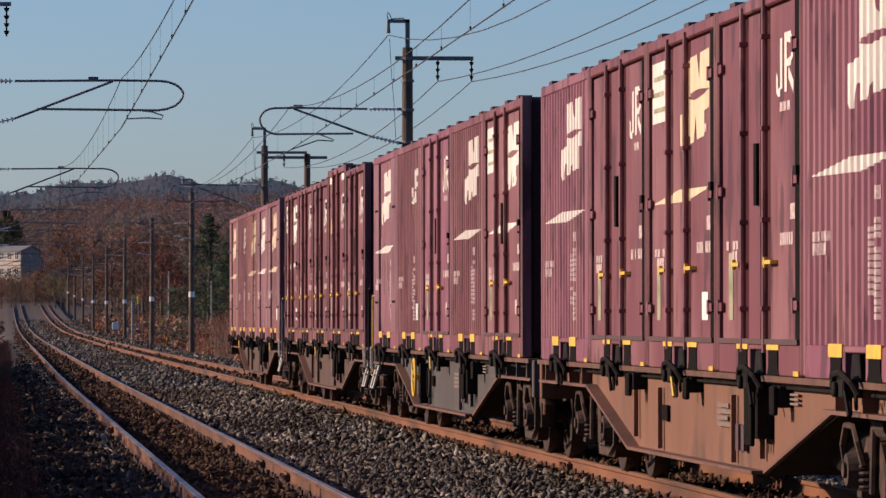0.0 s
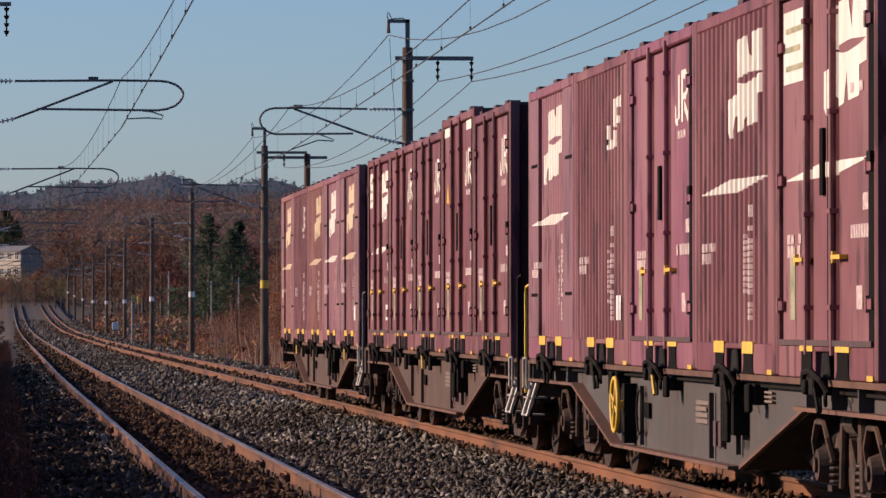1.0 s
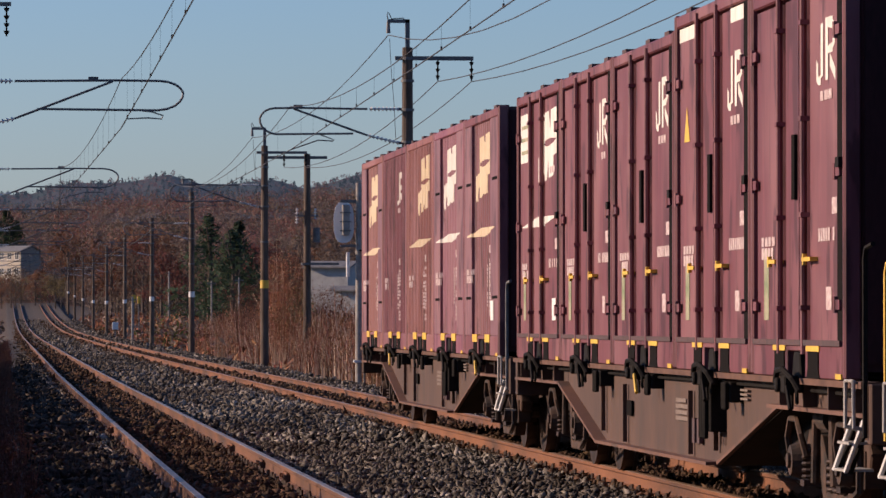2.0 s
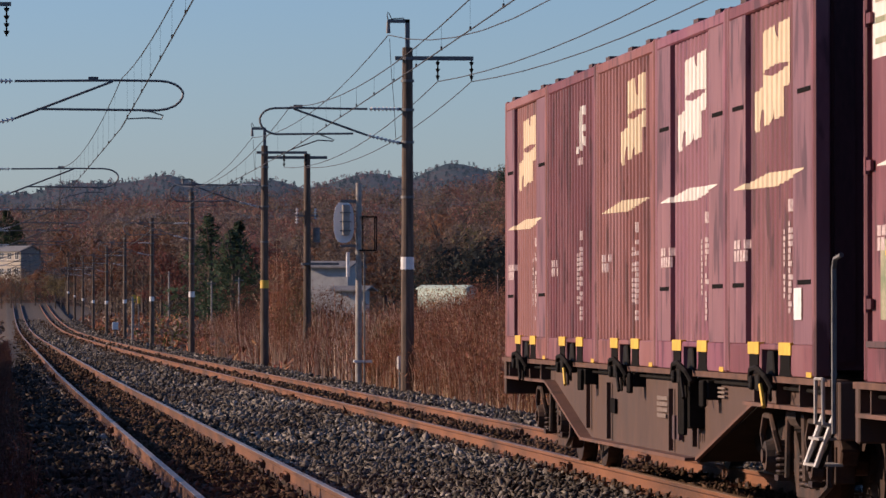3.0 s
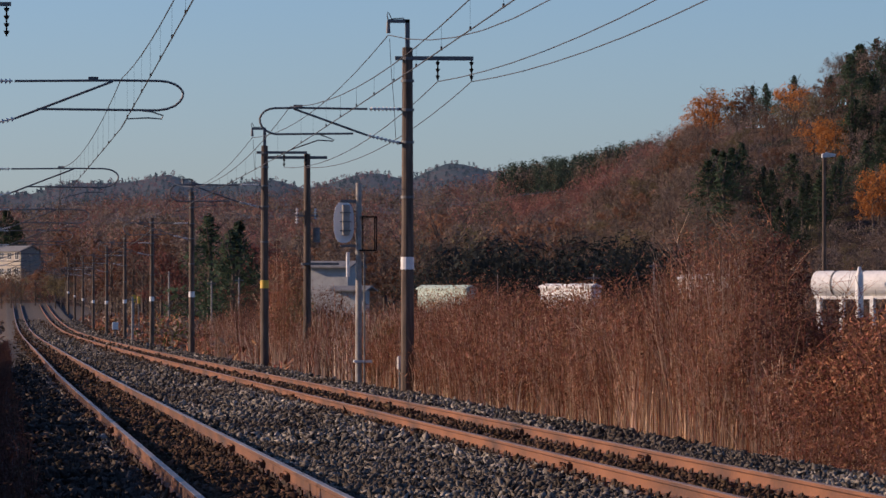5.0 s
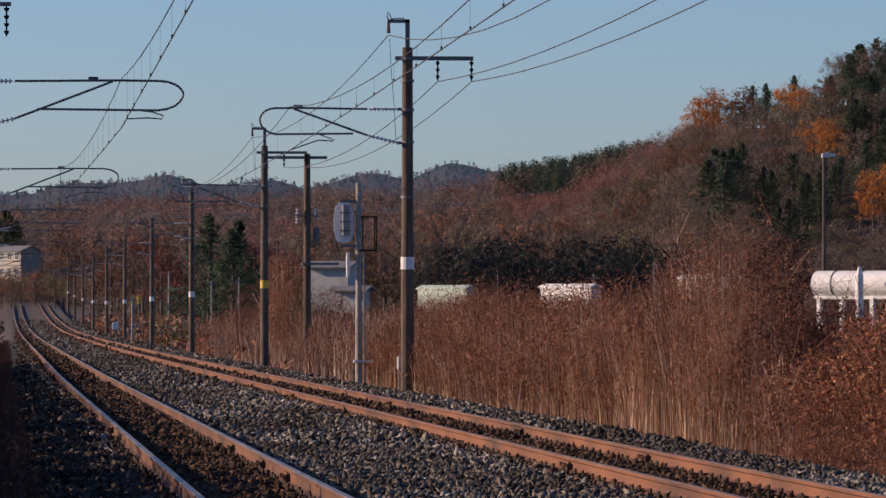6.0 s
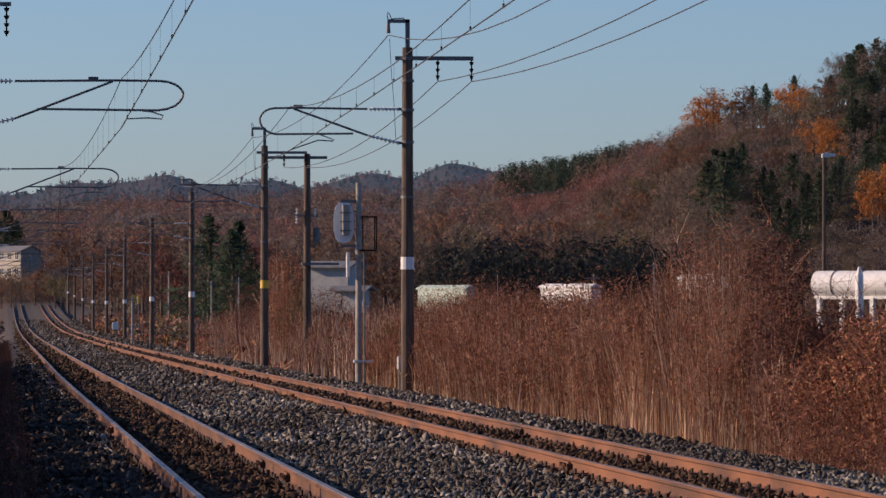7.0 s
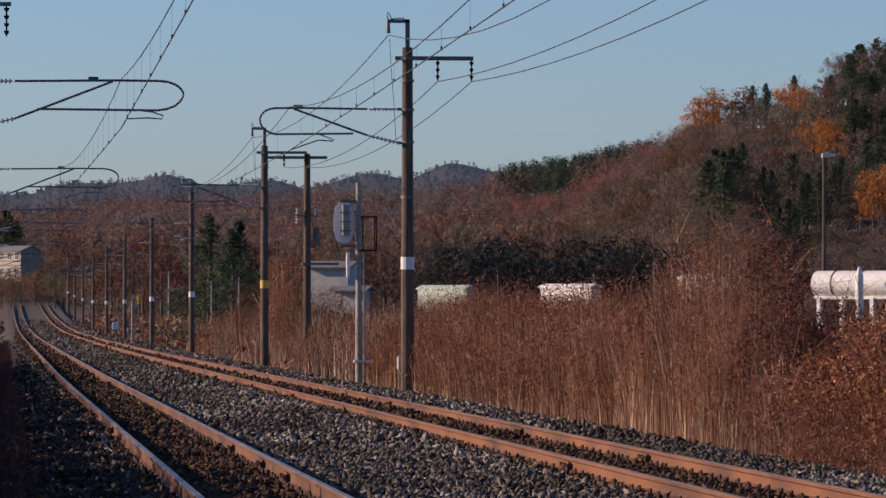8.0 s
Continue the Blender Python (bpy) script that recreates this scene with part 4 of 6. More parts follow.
def line_pole(x, y, height, side, stagger, band, feeder=True, top=True, label=""):
    z = rail_z(y)
    zb = float(ground_z(x, y)) - 0.3
    p = thing("line_pole", label, "catenary pole", group="poles along the line")
    part("shaft", Geo().rod((x, y, zb), (x, y, z + height), 0.155, 0.115, n=14), M_pole, p, smooth=False)
    for h in (height - 0.25, height - 0.75, 6.05, 5.33, 4.1):
        part("strap", Geo().rod((x, y, z + h - 0.03), (x, y, z + h + 0.03), 0.15, n=14), M_steel, p)
    part("number_band", Geo().rod((x, y, z + 2.48), (x, y, z + 2.76), 0.152, 0.150, n=14), band, p, "painted band")
    cantilever(p, x, y, side, stagger, 1.0 if side < 0 else 1.38, 2.95 if side < 0 else 2.64)
    if feeder:
        h = z + height - 0.24
        arm = part("feeder_arm", Geo().box(x - 0.28, x + 1.48, y - 0.05, y + 0.05, h - 0.045, h + 0.045), M_steel, p, "steel crossarm")
        for d in (0.68, 1.44):
            g = Geo()
            insulator_string(g, (x + d, y, h - 0.04), (x + d, y, h - 0.50), 3, 0.05)
            part("insulator", g, M_black, arm, "dark hanging insulator")
    if top:
        t = z + height
        br = part("top_bracket", Geo().box(x - 0.05, x + 0.05, y - 0.04, y + 0.04, t - 0.1, t + 0.62).box(x - 0.45, x + 0.05, y - 0.04, y + 0.04, t + 0.55, t + 0.63).rod((x - 0.43, y, t + 0.6), (x - 0.43, y, t + 0.32), 0.035, 0.05, n=8), M_steel, p)
        part("wire_loop", Geo().tube([(x - 0.43, y, t + 0.6), (x - 0.46, y, t + 0.72), (x - 0.44, y, t + 0.8), (x - 0.40, y, t + 0.74), (x - 0.36, y, t + 0.64), (x - 0.1, y, t + 0.66), (x - 0.02, y, t + 0.55)], 0.012, 5), M_wire, br)
    part("down_lead", Geo().tube([(x - 0.40, y + 0.02, z + height + 0.2), (x - 0.36, y + 0.02, z + 6.9), (x - 0.3, y + 0.02, z + 6.2), (x - 0.26, y + 0.02, z + 5.4)], 0.008, 4), M_wire, p)
    return p


RIGHT_Y = [-75, -15, 46, 111.5, 174, 243, 308, 376, 442, 508, 574, 640, 705]
LEFT_Y = [-95, -38, 24, 99, 156, 213, 264, 316, 368, 420, 472]
R_POLES, L_POLES = [], []
for i, y in enumerate(RIGHT_Y):
    x = RIGHT + 2.95 + bend(y)
    stg = {3: 0.32, 2: -0.25}.get(i, 0.2 if i % 2 else -0.2)
    L = "weathered brown concrete line pole with a steel wire bracket"
    h = 7.45 if i < 5 else 7.6
    line_pole(x, y, h, -1, stg, M_yellow if i == 4 else M_white, y <= 180, y < 260, L)
    R_POLES.append((x, y, rail_z(y), h, stg))
for i, y in enumerate(LEFT_Y):
    x = LEFT - 2.64 + bend(y)
    stg = {3: 0.36, 2: 0.044}.get(i, 0.25 if i % 2 else -0.2)
    line_pole(x, y, 7.8, 1, stg, M_white, False, False, "brown concrete line pole beside the weeds")
    L_POLES.append((x, y, rail_z(y), 7.8, stg))


def sagging(p, q, sag, n=10):
    p, q = Vector(p), Vector(q)
    return [p.lerp(q, k / n) - Vector((0, 0, 4 * sag * (k / n) * (1 - k / n))) for k in range(n + 1)]


def string_wires(poles, centre, side):
    for a, b in zip(poles, poles[1:]):
        if b[1] < -20:
            continue
        ca, cb = centre + bend(a[1]), centre + bend(b[1])
        sp = thing("overhead_wire", "dark overhead contact wire hung from a carrier wire", "overhead wire", group="spans of overhead wire")
        m = sagging((ca + a[4], a[1], a[2] + 6.12), (cb + b[4], b[1], b[2] + 6.12), 0.72 if side < 0 else 0.42 if b[1] - a[1] < 70 else 0.553, 14)
        c = sagging((ca + a[4], a[1], a[2] + 5.15), (cb + b[4], b[1], b[2] + 5.15), 0.03, 14)
        part("carrier_wire", Geo().tube(m, 0.009, 5), M_wire, sp)
        part("contact_wire", Geo().tube(c, 0.010, 5), M_wire, sp)
        for k in range(1, 14, 1):
            g = Geo().tube([m[k], c[k]], 0.0022, 3).box(c[k].x - 0.012, c[k].x + 0.012, c[k].y - 0.03, c[k].y + 0.03, c[k].z - 0.01, c[k].z + 0.045)
            part("dropper", g, M_wire, sp)


string_wires(R_POLES, RIGHT, -1)
string_wires(L_POLES, LEFT, 1)
for a, b in zip(R_POLES, R_POLES[1:]):
    if b[1] < 40 or b[1] > 340:
        continue
    ends = [(-0.43, 0.28, 1.3 if b[1] < 120 else 0.55)] + ([(0.68, -0.76, 0.55), (1.44, -0.76, 0.55)] if b[1] < 180 else [])
    for d, h, sag in ends:
        g = Geo().tube(sagging((a[0] + d, a[1], a[2] + a[3] + h), (b[0] + d, b[1], b[2] + b[3] + h), sag, 12), 0.011, 5)
        tagged(part("feeder_wire", g, M_wire), "dark sagging feeder cable between line poles", "cable", "feeder cables")

# hanging insulator on the bracket of the near west pole
x, y, z = L_POLES[3][:3]
p = thing("feeder_bracket", "steel arm with a dark hanging insulator on a pole", "bracket")
part("arm", Geo().box(x, x + 0.83, y - 0.04, y + 0.04, z + 7.55, z + 7.63), M_steel, p)
part("insulator", insulator_string(Geo(), (x + 0.74, y, z + 7.55), (x + 0.74, y, z + 6.95), 4, 0.06), M_black, p)

# companion pole with apparatus, joined to the second pole
px_, py_ = R_POLES[4][0] + 1.55, 175.0
zz = rail_z(py_)
p = thing("apparatus_pole", "brown concrete pole carrying cable boxes and a crossarm", "utility pole")
part("shaft", Geo().rod((px_, py_, zz - 2.0), (px_, py_, zz + 7.2), 0.15, 0.11, n=14), M_pole, p)
part("tie_beam", Geo().box(px_ - 1.5, px_ + 0.7, py_ - 0.05, py_ + 0.05, zz + 7.02, zz + 7.12), M_steel, p)
part("cable_box", Geo().rod((px_ + 0.33, py_, zz + 4.1), (px_ + 0.33, py_, zz + 4.62), 0.12, n=12), M_steel, p, "grey transformer can")
part("surge_arrester", insulator_string(Geo(), (px_ - 0.36, py_, zz + 4.75), (px_ - 0.36, py_, zz + 5.3), 5, 0.06), M_insul, p)
part("surge_arrester", insulator_string(Geo(), (px_ + 0.28, py_, zz + 4.9), (px_ + 0.28, py_, zz + 5.3), 4, 0.06), M_insul, p)
part("side_arm", Geo().box(px_ - 0.4, px_ + 0.4, py_ - 0.04, py_ + 0.04, zz + 5.0, zz + 5.06), M_steel, p)
part("foot_board", Geo().box(px_ - 0.2, px_ + 1.1, py_ - 0.3, py_ + 0.3, zz + 3.3, zz + 3.38), M_steel, p)

# signal post seen from behind
sx, sy = 8.81, 121.0
zz = rail_z(sy)
M_conc = mat("pale_concrete", [(0.24, 0.21, 0.18), (0.40, 0.36, 0.31)], 6, 0.9, 0.1)
M_plate = mat("signal_back", [(0.70, 0.70, 0.68), (0.82, 0.82, 0.80)], 4, 0.6, 0.02)
p = thing("signal_post", "pale concrete signal post seen from behind with a cage", "railway signal")
part("shaft", Geo().rod((sx, sy, zz - 1.1), (sx, sy, zz + 4.68), 0.085, 0.07, n=12), M_conc, p)
oval = [(sx - 0.36 + 0.25 * math.copysign(abs(math.cos(t)) ** 0.7, math.cos(t)), zz + 3.72 + 0.5 * math.copysign(abs(math.sin(t)) ** 0.8, math.sin(t))) for t in (2 * math.pi * i / 28 for i in range(28))]
part("backboard", Geo().prism(oval, sy - 0.02, sy + 0.02, "y"), M_plate, p, "grey oval signal backboard")
g = Geo().box(sx - 0.41, sx - 0.23, sy - 0.22, sy - 0.02, zz + 3.4, zz + 4.15)
part("lamp_case", g, M_conc, p, bevel=0.02)
for i in range(3):
    part("case_latch", Geo().box(sx - 0.46, sx - 0.2, sy - 0.24, sy - 0.2, zz + 3.5 + 0.22 * i, zz + 3.53 + 0.22 * i), M_steel, p)
part("mount_arm", Geo().box(sx - 0.45, sx, sy - 0.03, sy + 0.03, zz + 4.2, zz + 4.27).box(sx - 0.45, sx + 0.05, sy - 0.03, sy + 0.03, zz + 3.12, zz + 3.18), M_steel, p)
cage = part("cage", Geo().box(sx, sx + 0.42, sy - 0.3, sy + 0.3, zz + 3.02, zz + 3.06), M_black, p, "black maintenance cage")
for d in (0.08, 0.41):
    for e in (-0.29, 0.29):
        part("cage_bar", Geo().rod((sx + d, sy + e, zz + 3.04), (sx + d, sy + e, zz + 3.86), 0.016, n=6), M_black, cage)
part("cage_rim", Geo().box(sx + 0.06, sx + 0.43, sy - 0.31, sy + 0.31, zz + 3.84, zz + 3.87), M_black, cage)
for s in (-0.15, 0.15):
    part("ladder_rail", Geo().rod((sx + 0.14, sy + s, zz - 0.6), (sx + 0.14, sy + s, zz + 3.0), 0.014, n=6), M_steel, p)
for i in range(12):
    part("rung", Geo().rod((sx + 0.14, sy - 0.15, zz - 0.4 + i * 0.28), (sx + 0.14, sy + 0.15, zz - 0.4 + i * 0.28), 0.01, n=5), M_steel, p)
part("foot_clamp", Geo().box(sx - 0.12, sx + 0.32, sy - 0.12, sy + 0.12, zz + 0.32, zz + 0.38), M_white, p)
part("warning_sleeve", Geo().rod((sx - 0.26, sy, zz + 2.4), (sx - 0.26, sy, zz + 3.0), 0.045, n=8), M_white, p)

# ---- houses, sheds, lamp ----
M_wall = mat("pale_wall", [(0.30, 0.295, 0.28), (0.42, 0.415, 0.395)], 2, 0.8, 0.05)
M_cream_wall = mat("cream_wall", [(0.26, 0.225, 0.18), (0.36, 0.32, 0.26)], 2, 0.8, 0.05)
M_green = mat("green_sheet", [(0.33, 0.43, 0.36), (0.46, 0.55, 0.46)], 2, 0.7, 0.05)
M_roof = mat("grey_roof", [(0.12, 0.12, 0.12), (0.20, 0.195, 0.19)], 3, 0.7, 0.1)
M_glass = mat("dark_glass", [(0.03, 0.035, 0.04), (0.05, 0.055, 0.06)], 2, 0.15, 0.0)


def place(b, d):
    """Ground place at bearing b (x over y) and distance d along the line."""
    return b * d, d


def house(b, d, width, depth_, eave, ridge, wall, roof, label, floor_=None, storeys=2, turn=0.0, name="house"):
    x, y = place(b, d)
    z = float(ground_z(x, y)) if floor_ is None else floor_
    h = thing(name, label, "building", pose(x, y, z, 0, 0, turn))
    w, dp = width / 2, depth_ / 2
    part("wall", Geo().prism([(-dp, -1.5), (dp, -1.5), (dp, eave), (0, ridge - 0.12), (-dp, eave)], -w, w, "x"), wall, h)
    for s in (-1, 1):
        o = 0.06 if name == "shed" else 0.35
        part("roof", Geo().prism([(s * (dp + o), eave - 0.04), (0, ridge), (0, ridge + 0.1), (s * (dp + o), eave + 0.05)], -w - o, w + o, "x"), roof, h)
    n = max(2, int(width / 2.6))
    for f in range(storeys):
        for i in range(n):
            cx = -w + (i + 0.5) * width / n
            z0 = 0.9 + f * 2.7
            if z0 + 1.2 > eave:
                continue
            wd = part("window", Geo().box(cx - 0.7, cx + 0.7, -dp - 0.03, -dp + 0.05, z0, z0 + 1.1), M_glass, h, "dark window")
            g = Geo()
            for a in (-0.73, -0.03, 0.67):
                g.box(cx + a, cx + a + 0.06, -dp - 0.06, -dp, z0 - 0.05, z0 + 1.15)
            g.box(cx - 0.75, cx + 0.75, -dp - 0.08, -dp, z0 - 0.08, z0 - 0.02)
            part("window_frame", g, M_white, wd)
    return h


house(0.0679, 300, 2.6, 1.6, 4.6, 4.9, M_wall, M_roof, "pale grey two-storey house with a balcony behind the reeds", -1.6, 2, -30)
house(0.0716, 290, 1.8, 0.8, 3.3, 3.5, M_wall, M_roof, "low grey annexe with a flat grey roof", -1.7, 1, -30)
house(0.0905, 260, 4.4, 0.6, 3.45, 3.55, M_green, M_green, "long pale green sheet-metal shed behind dry reeds", -1.75, 0, -60, "shed")
house(0.1155, 210, 3.6, 0.5, 3.5, 3.55, M_white, M_white, "low white shed half hidden by dry reeds", -1.75, 0, -60, "shed")
house(0.1440, 165, 2.6, 0.7, 3.3, 3.35, M_white, M_white, "low white shed behind a leafy thicket", -1.3, 0, -60, "shed")
house(0.0035, 880, 13.0, 4.0, 5.0, 5.9, M_cream_wall, M_roof, "cream house with dark windows below the woods", 3.5, 2, -60)

# white tanker parked behind the thicket
x, y = place(0.1745, 160)
tk = thing("tank_trailer", "white tank trailer on legs behind the thicket", "tank", pose(x, y, -0.22, 0, 0, -45))
part("tank", Geo().rod((-1.65, 0, 2.05), (2.5, 0, 2.05), 0.42, n=24), M_white, tk, "white steel tank", smooth=False)
for i in (-0.9, 0.2, 1.4):
    part("tank_band", Geo().rod((i, 0, 2.05), (i + 0.05, 0, 2.05), 0.435, n=24), M_steel, tk)
part("walkway", Geo().box(-1.6, 2.4, -0.3, 0.3, 1.55, 1.66), M_white, tk)
for i in (-1.4, -0.5, 0.7):
    part("leg", Geo().box(i - 0.07, i + 0.07, -0.35, -0.2, -2.2, 1.6), M_white, tk)
part("post", Geo().rod((0.62, -0.9, -2.2), (0.62, -0.9, 2.35), 0.13, n=12), M_white, tk)
part("cap", Geo().rod((0.62, -0.9, 2.35), (0.62, -0.9, 2.6), 0.1, 0.05, n=12), M_white, tk)

# street lamp before the hillside
x, y = place(0.1672, 230)
zt = 1.6 + 230 * (0.0188 + 0.00836)
lp = thing("street_lamp", "brown steel street lamp with a pale flat head", "street lamp")
part("mast", Geo().rod((x, y, -2), (x, y, zt), 0.10, 0.08, n=10), M_pole, lp)
part("lamp_head", Geo().prism([(x - 0.1, zt - 0.05), (x + 0.5, zt), (x + 0.55, zt + 0.1), (x + 0.1, zt + 0.2), (x - 0.1, zt + 0.12)], y - 0.15, y + 0.15, "y"), M_insul, lp, "pale lamp head")

# distant utility poles
for b, d, top, r in ((0.1105, 260, 1.6, 0.07), (0.1203, 270, 2.5, 0.05), (0.0348, 560, 3.8, 0.12), (0.0488, 380, 2.6, 0.08), (0.0433, 400, 2.4, 0.08), (0.0275, 340, 1.2, 0.09), (0.106, 255, 0.9, 0.06), (0.1325, 240, 3.0, 0.05)):
    x, y = place(b, d)
    u = thing("utility_pole", "thin grey utility pole standing behind the reeds", "utility pole", group="distant utility poles")
    part("shaft", Geo().rod((x, y, -2.5), (x, y, top), r, r * 0.8, n=8), M_conc, u)
    part("crossarm", Geo().box(x - 0.35, x + 0.35, y - 0.05, y + 0.05, top - 0.25, top - 0.17), M_steel, u)

# lineside boxes and small signs
for b, d, z, w, h, m, text in ((0.0241, 400, -1.5, 0.5, 0.6, M_white, "small white lineside cabinet on a short leg"), (0.0812, 114, -0.2, 0.14, 0.3, M_insul, "small grey junction box on a post"),
                               (0.0278, 350, 0.8, 0.25, 0.5, M_yellow, "yellow warning board beside the line"), (0.0288, 352, 0.7, 0.2, 0.5, M_yellow, "yellow warning board beside the line")):
    x, y = place(b, d)
    bx = thing("lineside_box", text, "lineside box")
    part("box", Geo().box(x - w / 2, x + w / 2, y - 0.12, y + 0.12, z, z + h), m, bx, bevel=0.02)
    part("leg", Geo().rod((x, y, z - 1.8), (x, y, z), 0.04, n=6), M_steel, bx)

# ---- trees ----
def leaf_cloud(lobes, n, size, seed, flat=0.6):
    """Small leaf clumps scattered in the shells of several lobes (centre, radii)."""
    r = np.random.default_rng(seed)
    vol = np.array([l[1][0] * l[1][1] * l[1][2] for l in lobes]) ** 0.67
    pick = r.choice(len(lobes), n, p=vol / vol.sum())
    c = np.array([l[0] for l in lobes])[pick]
    rad = np.array([l[1] for l in lobes])[pick]
    d = r.normal(size=(n, 3))
    d /= np.linalg.norm(d, axis=1)[:, None]
    k = r.uniform(0.45, 1.08, (n, 1)) ** 0.6
    p = c + d * rad * k
    a = r.normal(size=(n, 3))
    a /= np.linalg.norm(a, axis=1)[:, None]
    b = np.cross(a, r.normal(size=(n, 3)))
    b /= np.linalg.norm(b, axis=1)[:, None] + 1e-9
    s = size * r.uniform(0.5, 1.3, (n, 1))
    v = np.stack([p - a * s - b * s * 0.2, p + b * s * flat, p + a * s + b * s * 0.15, p - b * s * flat], 1).reshape(-1, 3)
    f = np.arange(4 * n).reshape(n, 4)
    return v, f


def tri_leaves(centres, radii, each, size, seed):
    """Three-cornered leaf clumps on the shells of many lobes at once."""
    r = np.random.default_rng(seed)
    c, rad = np.repeat(centres, each, 0), np.repeat(radii, each, 0)
    n = len(c)
    d = r.normal(size=(n, 3))
    d /= np.linalg.norm(d, axis=1)[:, None]
    p = c + d * rad * r.uniform(0.5, 1.12, (n, 1))
    k = np.repeat(size, each)[:, None, None] if np.ndim(size) else size
    o = r.normal(0, 0.75, (n, 3, 3))
    o -= 0.8 * (o * d[:, None]).sum(-1, keepdims=True) * d[:, None]
    V = p[:, None] + o * k
    return V.reshape(-1, 3), np.arange(3 * n).reshape(n, 3)


def cloud_mesh(name, v, f, material):
    me = bpy.data.meshes.new(name)
    me.from_pydata(v.tolist(), [], f.tolist())
    me.materials.append(material)
    return me


def limbs(g, h, spread, seed, n=9, start=0.35):
    r = random.Random(seed)
    g.rod((0, 0, -1.5), (0, 0, h * 0.45), h * 0.022, h * 0.015, n=7)
    g.rod((0, 0, h * 0.45), (r.uniform(-0.2, 0.2), 0, h * 0.9), h * 0.015, h * 0.004, n=6)
    for i in range(n):
        a = r.uniform(0, 6.28)
        z = h * (start + 0.5 * i / n)
        e = (math.cos(a) * spread * r.uniform(0.6, 1), math.sin(a) * spread * r.uniform(0.6, 1), z + h * r.uniform(0.12, 0.3))
        g.rod((0, 0, z), e, h * 0.008, h * 0.002, n=5)
        for j in range(3):
            q = Vector(e).lerp(Vector((0, 0, z)), 0.25 * j)
            g.rod(q, q + Vector((r.uniform(-1, 1), r.uniform(-1, 1), r.uniform(0.2, 1))) * spread * 0.35, h * 0.003, h * 0.001, n=4)
    return g


M_bark = mat("bark", [(0.05, 0.036, 0.028), (0.13, 0.10, 0.08)], 4, 0.9, 0.3, stretch=(3, 3, 0.5))
LEAF = {
    "conifer": mat("conifer_needles", [(0.030, 0.050, 0.032), (0.062, 0.088, 0.050)], 0.6, 0.9, 0, vary=0.3, spec=0.1),
    "rust": mat("rust_leaves", [(0.150, 0.076, 0.048), (0.25, 0.135, 0.086)], 0.5, 0.9, 0, vary=0.25, spec=0.1),
    "orange": mat("orange_leaves", [(0.36, 0.13, 0.035), (0.52, 0.22, 0.07)], 0.5, 0.9, 0, vary=0.2, spec=0.1),
    "brown": mat("brown_twigs", [(0.130, 0.094, 0.072), (0.220, 0.165, 0.130)], 0.5, 0.9, 0, vary=0.3, spec=0.1),
    "olive": mat("olive_leaves", [(0.105, 0.086, 0.048), (0.19, 0.150, 0.084)], 0.5, 0.9, 0, vary=0.3, spec=0.1),
    "red": mat("red_brown_leaves", [(0.125, 0.050, 0.042), (0.19, 0.082, 0.064)], 0.5, 0.9, 0, vary=0.2, spec=0.1),
}


def tree_crown(kind, h, seed):
    r = random.Random(seed)
    lobes = []
    if kind == "conifer":
        for i in range(12):
            k = i / 11
            w = h * 0.23 * (1 - k) ** 0.85 + 0.18
            for j in range(2):
                a = r.uniform(0, 6.28)
                lobes.append(((math.cos(a) * w * 0.4, math.sin(a) * w * 0.4, h * (0.12 + 0.84 * k)), (w, w, h * 0.055)))
    else:
        for i in range(26):
            a, q = r.uniform(0, 6.28), math.sqrt(r.random())
            z = h * r.uniform(0.36, 0.92)
            w = h * 0.34 * math.sqrt(max(0.12, 1 - ((z / h - 0.58) / 0.42) ** 2))
            s = h * r.uniform(0.06, 0.12)
            lobes.append(((math.cos(a) * w * q, math.sin(a) * w * q, z), (s * 1.15, s * 1.15, s)))
    c, rad = np.array([p[0] for p in lobes]), np.array([p[1] for p in lobes])
    return tri_leaves(c, rad, 66 if kind == "brown" else 72, h * (0.017 if kind == "brown" else 0.021), seed)


TREE_LABEL = {"conifer": "dark green conifer on the wooded hillside", "rust": "rust-brown autumn oak on the wooded hillside", "orange": "bright orange autumn larch on the hillside",
              "brown": "bare brown tree on the wooded hillside", "olive": "olive-brown tree thinning in late autumn", "red": "red-brown autumn tree on the hillside"}
MODELS = {}


def leafy(m, through_=0.35):
    """Lets part of the light through thin leaves."""
    N, L = m.node_tree.nodes, m.node_tree.links
    b = N["Principled BSDF"]
    t = N.new("ShaderNodeBsdfTranslucent")
    mx = N.new("ShaderNodeMixShader")
    mx.inputs[0].default_value = through_
    L.new(b.inputs["Base Color"].links[0].from_socket, t.inputs[0])
    L.new(b.outputs[0], mx.inputs[1])
    L.new(t.outputs[0], mx.inputs[2])
    L.new(mx.outputs[0], N["Material Output"].inputs[0])
    return m


for m in LEAF.values():
    leafy(m)


def tree(kind, x, y, h, seed, z=None):
    key = (kind, seed % 3)
    if z is None:
        z = float(ground_z(x, y))
    m = pose(x, y, z, 0, 0, (seed * 77) % 360)
    if key not in MODELS:
        t = thing("tree", TREE_LABEL[kind], "tree", group="trees on the hillside")
        part("trunk", limbs(Geo(), 10, 2.4 if kind != "conifer" else 1.2, seed), M_bark, t)
        v, f = tree_crown(kind, 10, seed + 5)
        cr = new("crown", cloud_mesh("crown", v, f, LEAF[kind]))
        cr.parent = t
        MODELS[key] = t
    else:
        t = copy_thing(MODELS[key], m)
    k = h / 10
    t.matrix_basis = m @ Matrix.Diagonal(((1.7 if kind == "conifer" else 1.1) * k, (1.7 if kind == "conifer" else 1.1) * k, k, 1))
    return t


wood = random.Random(11)
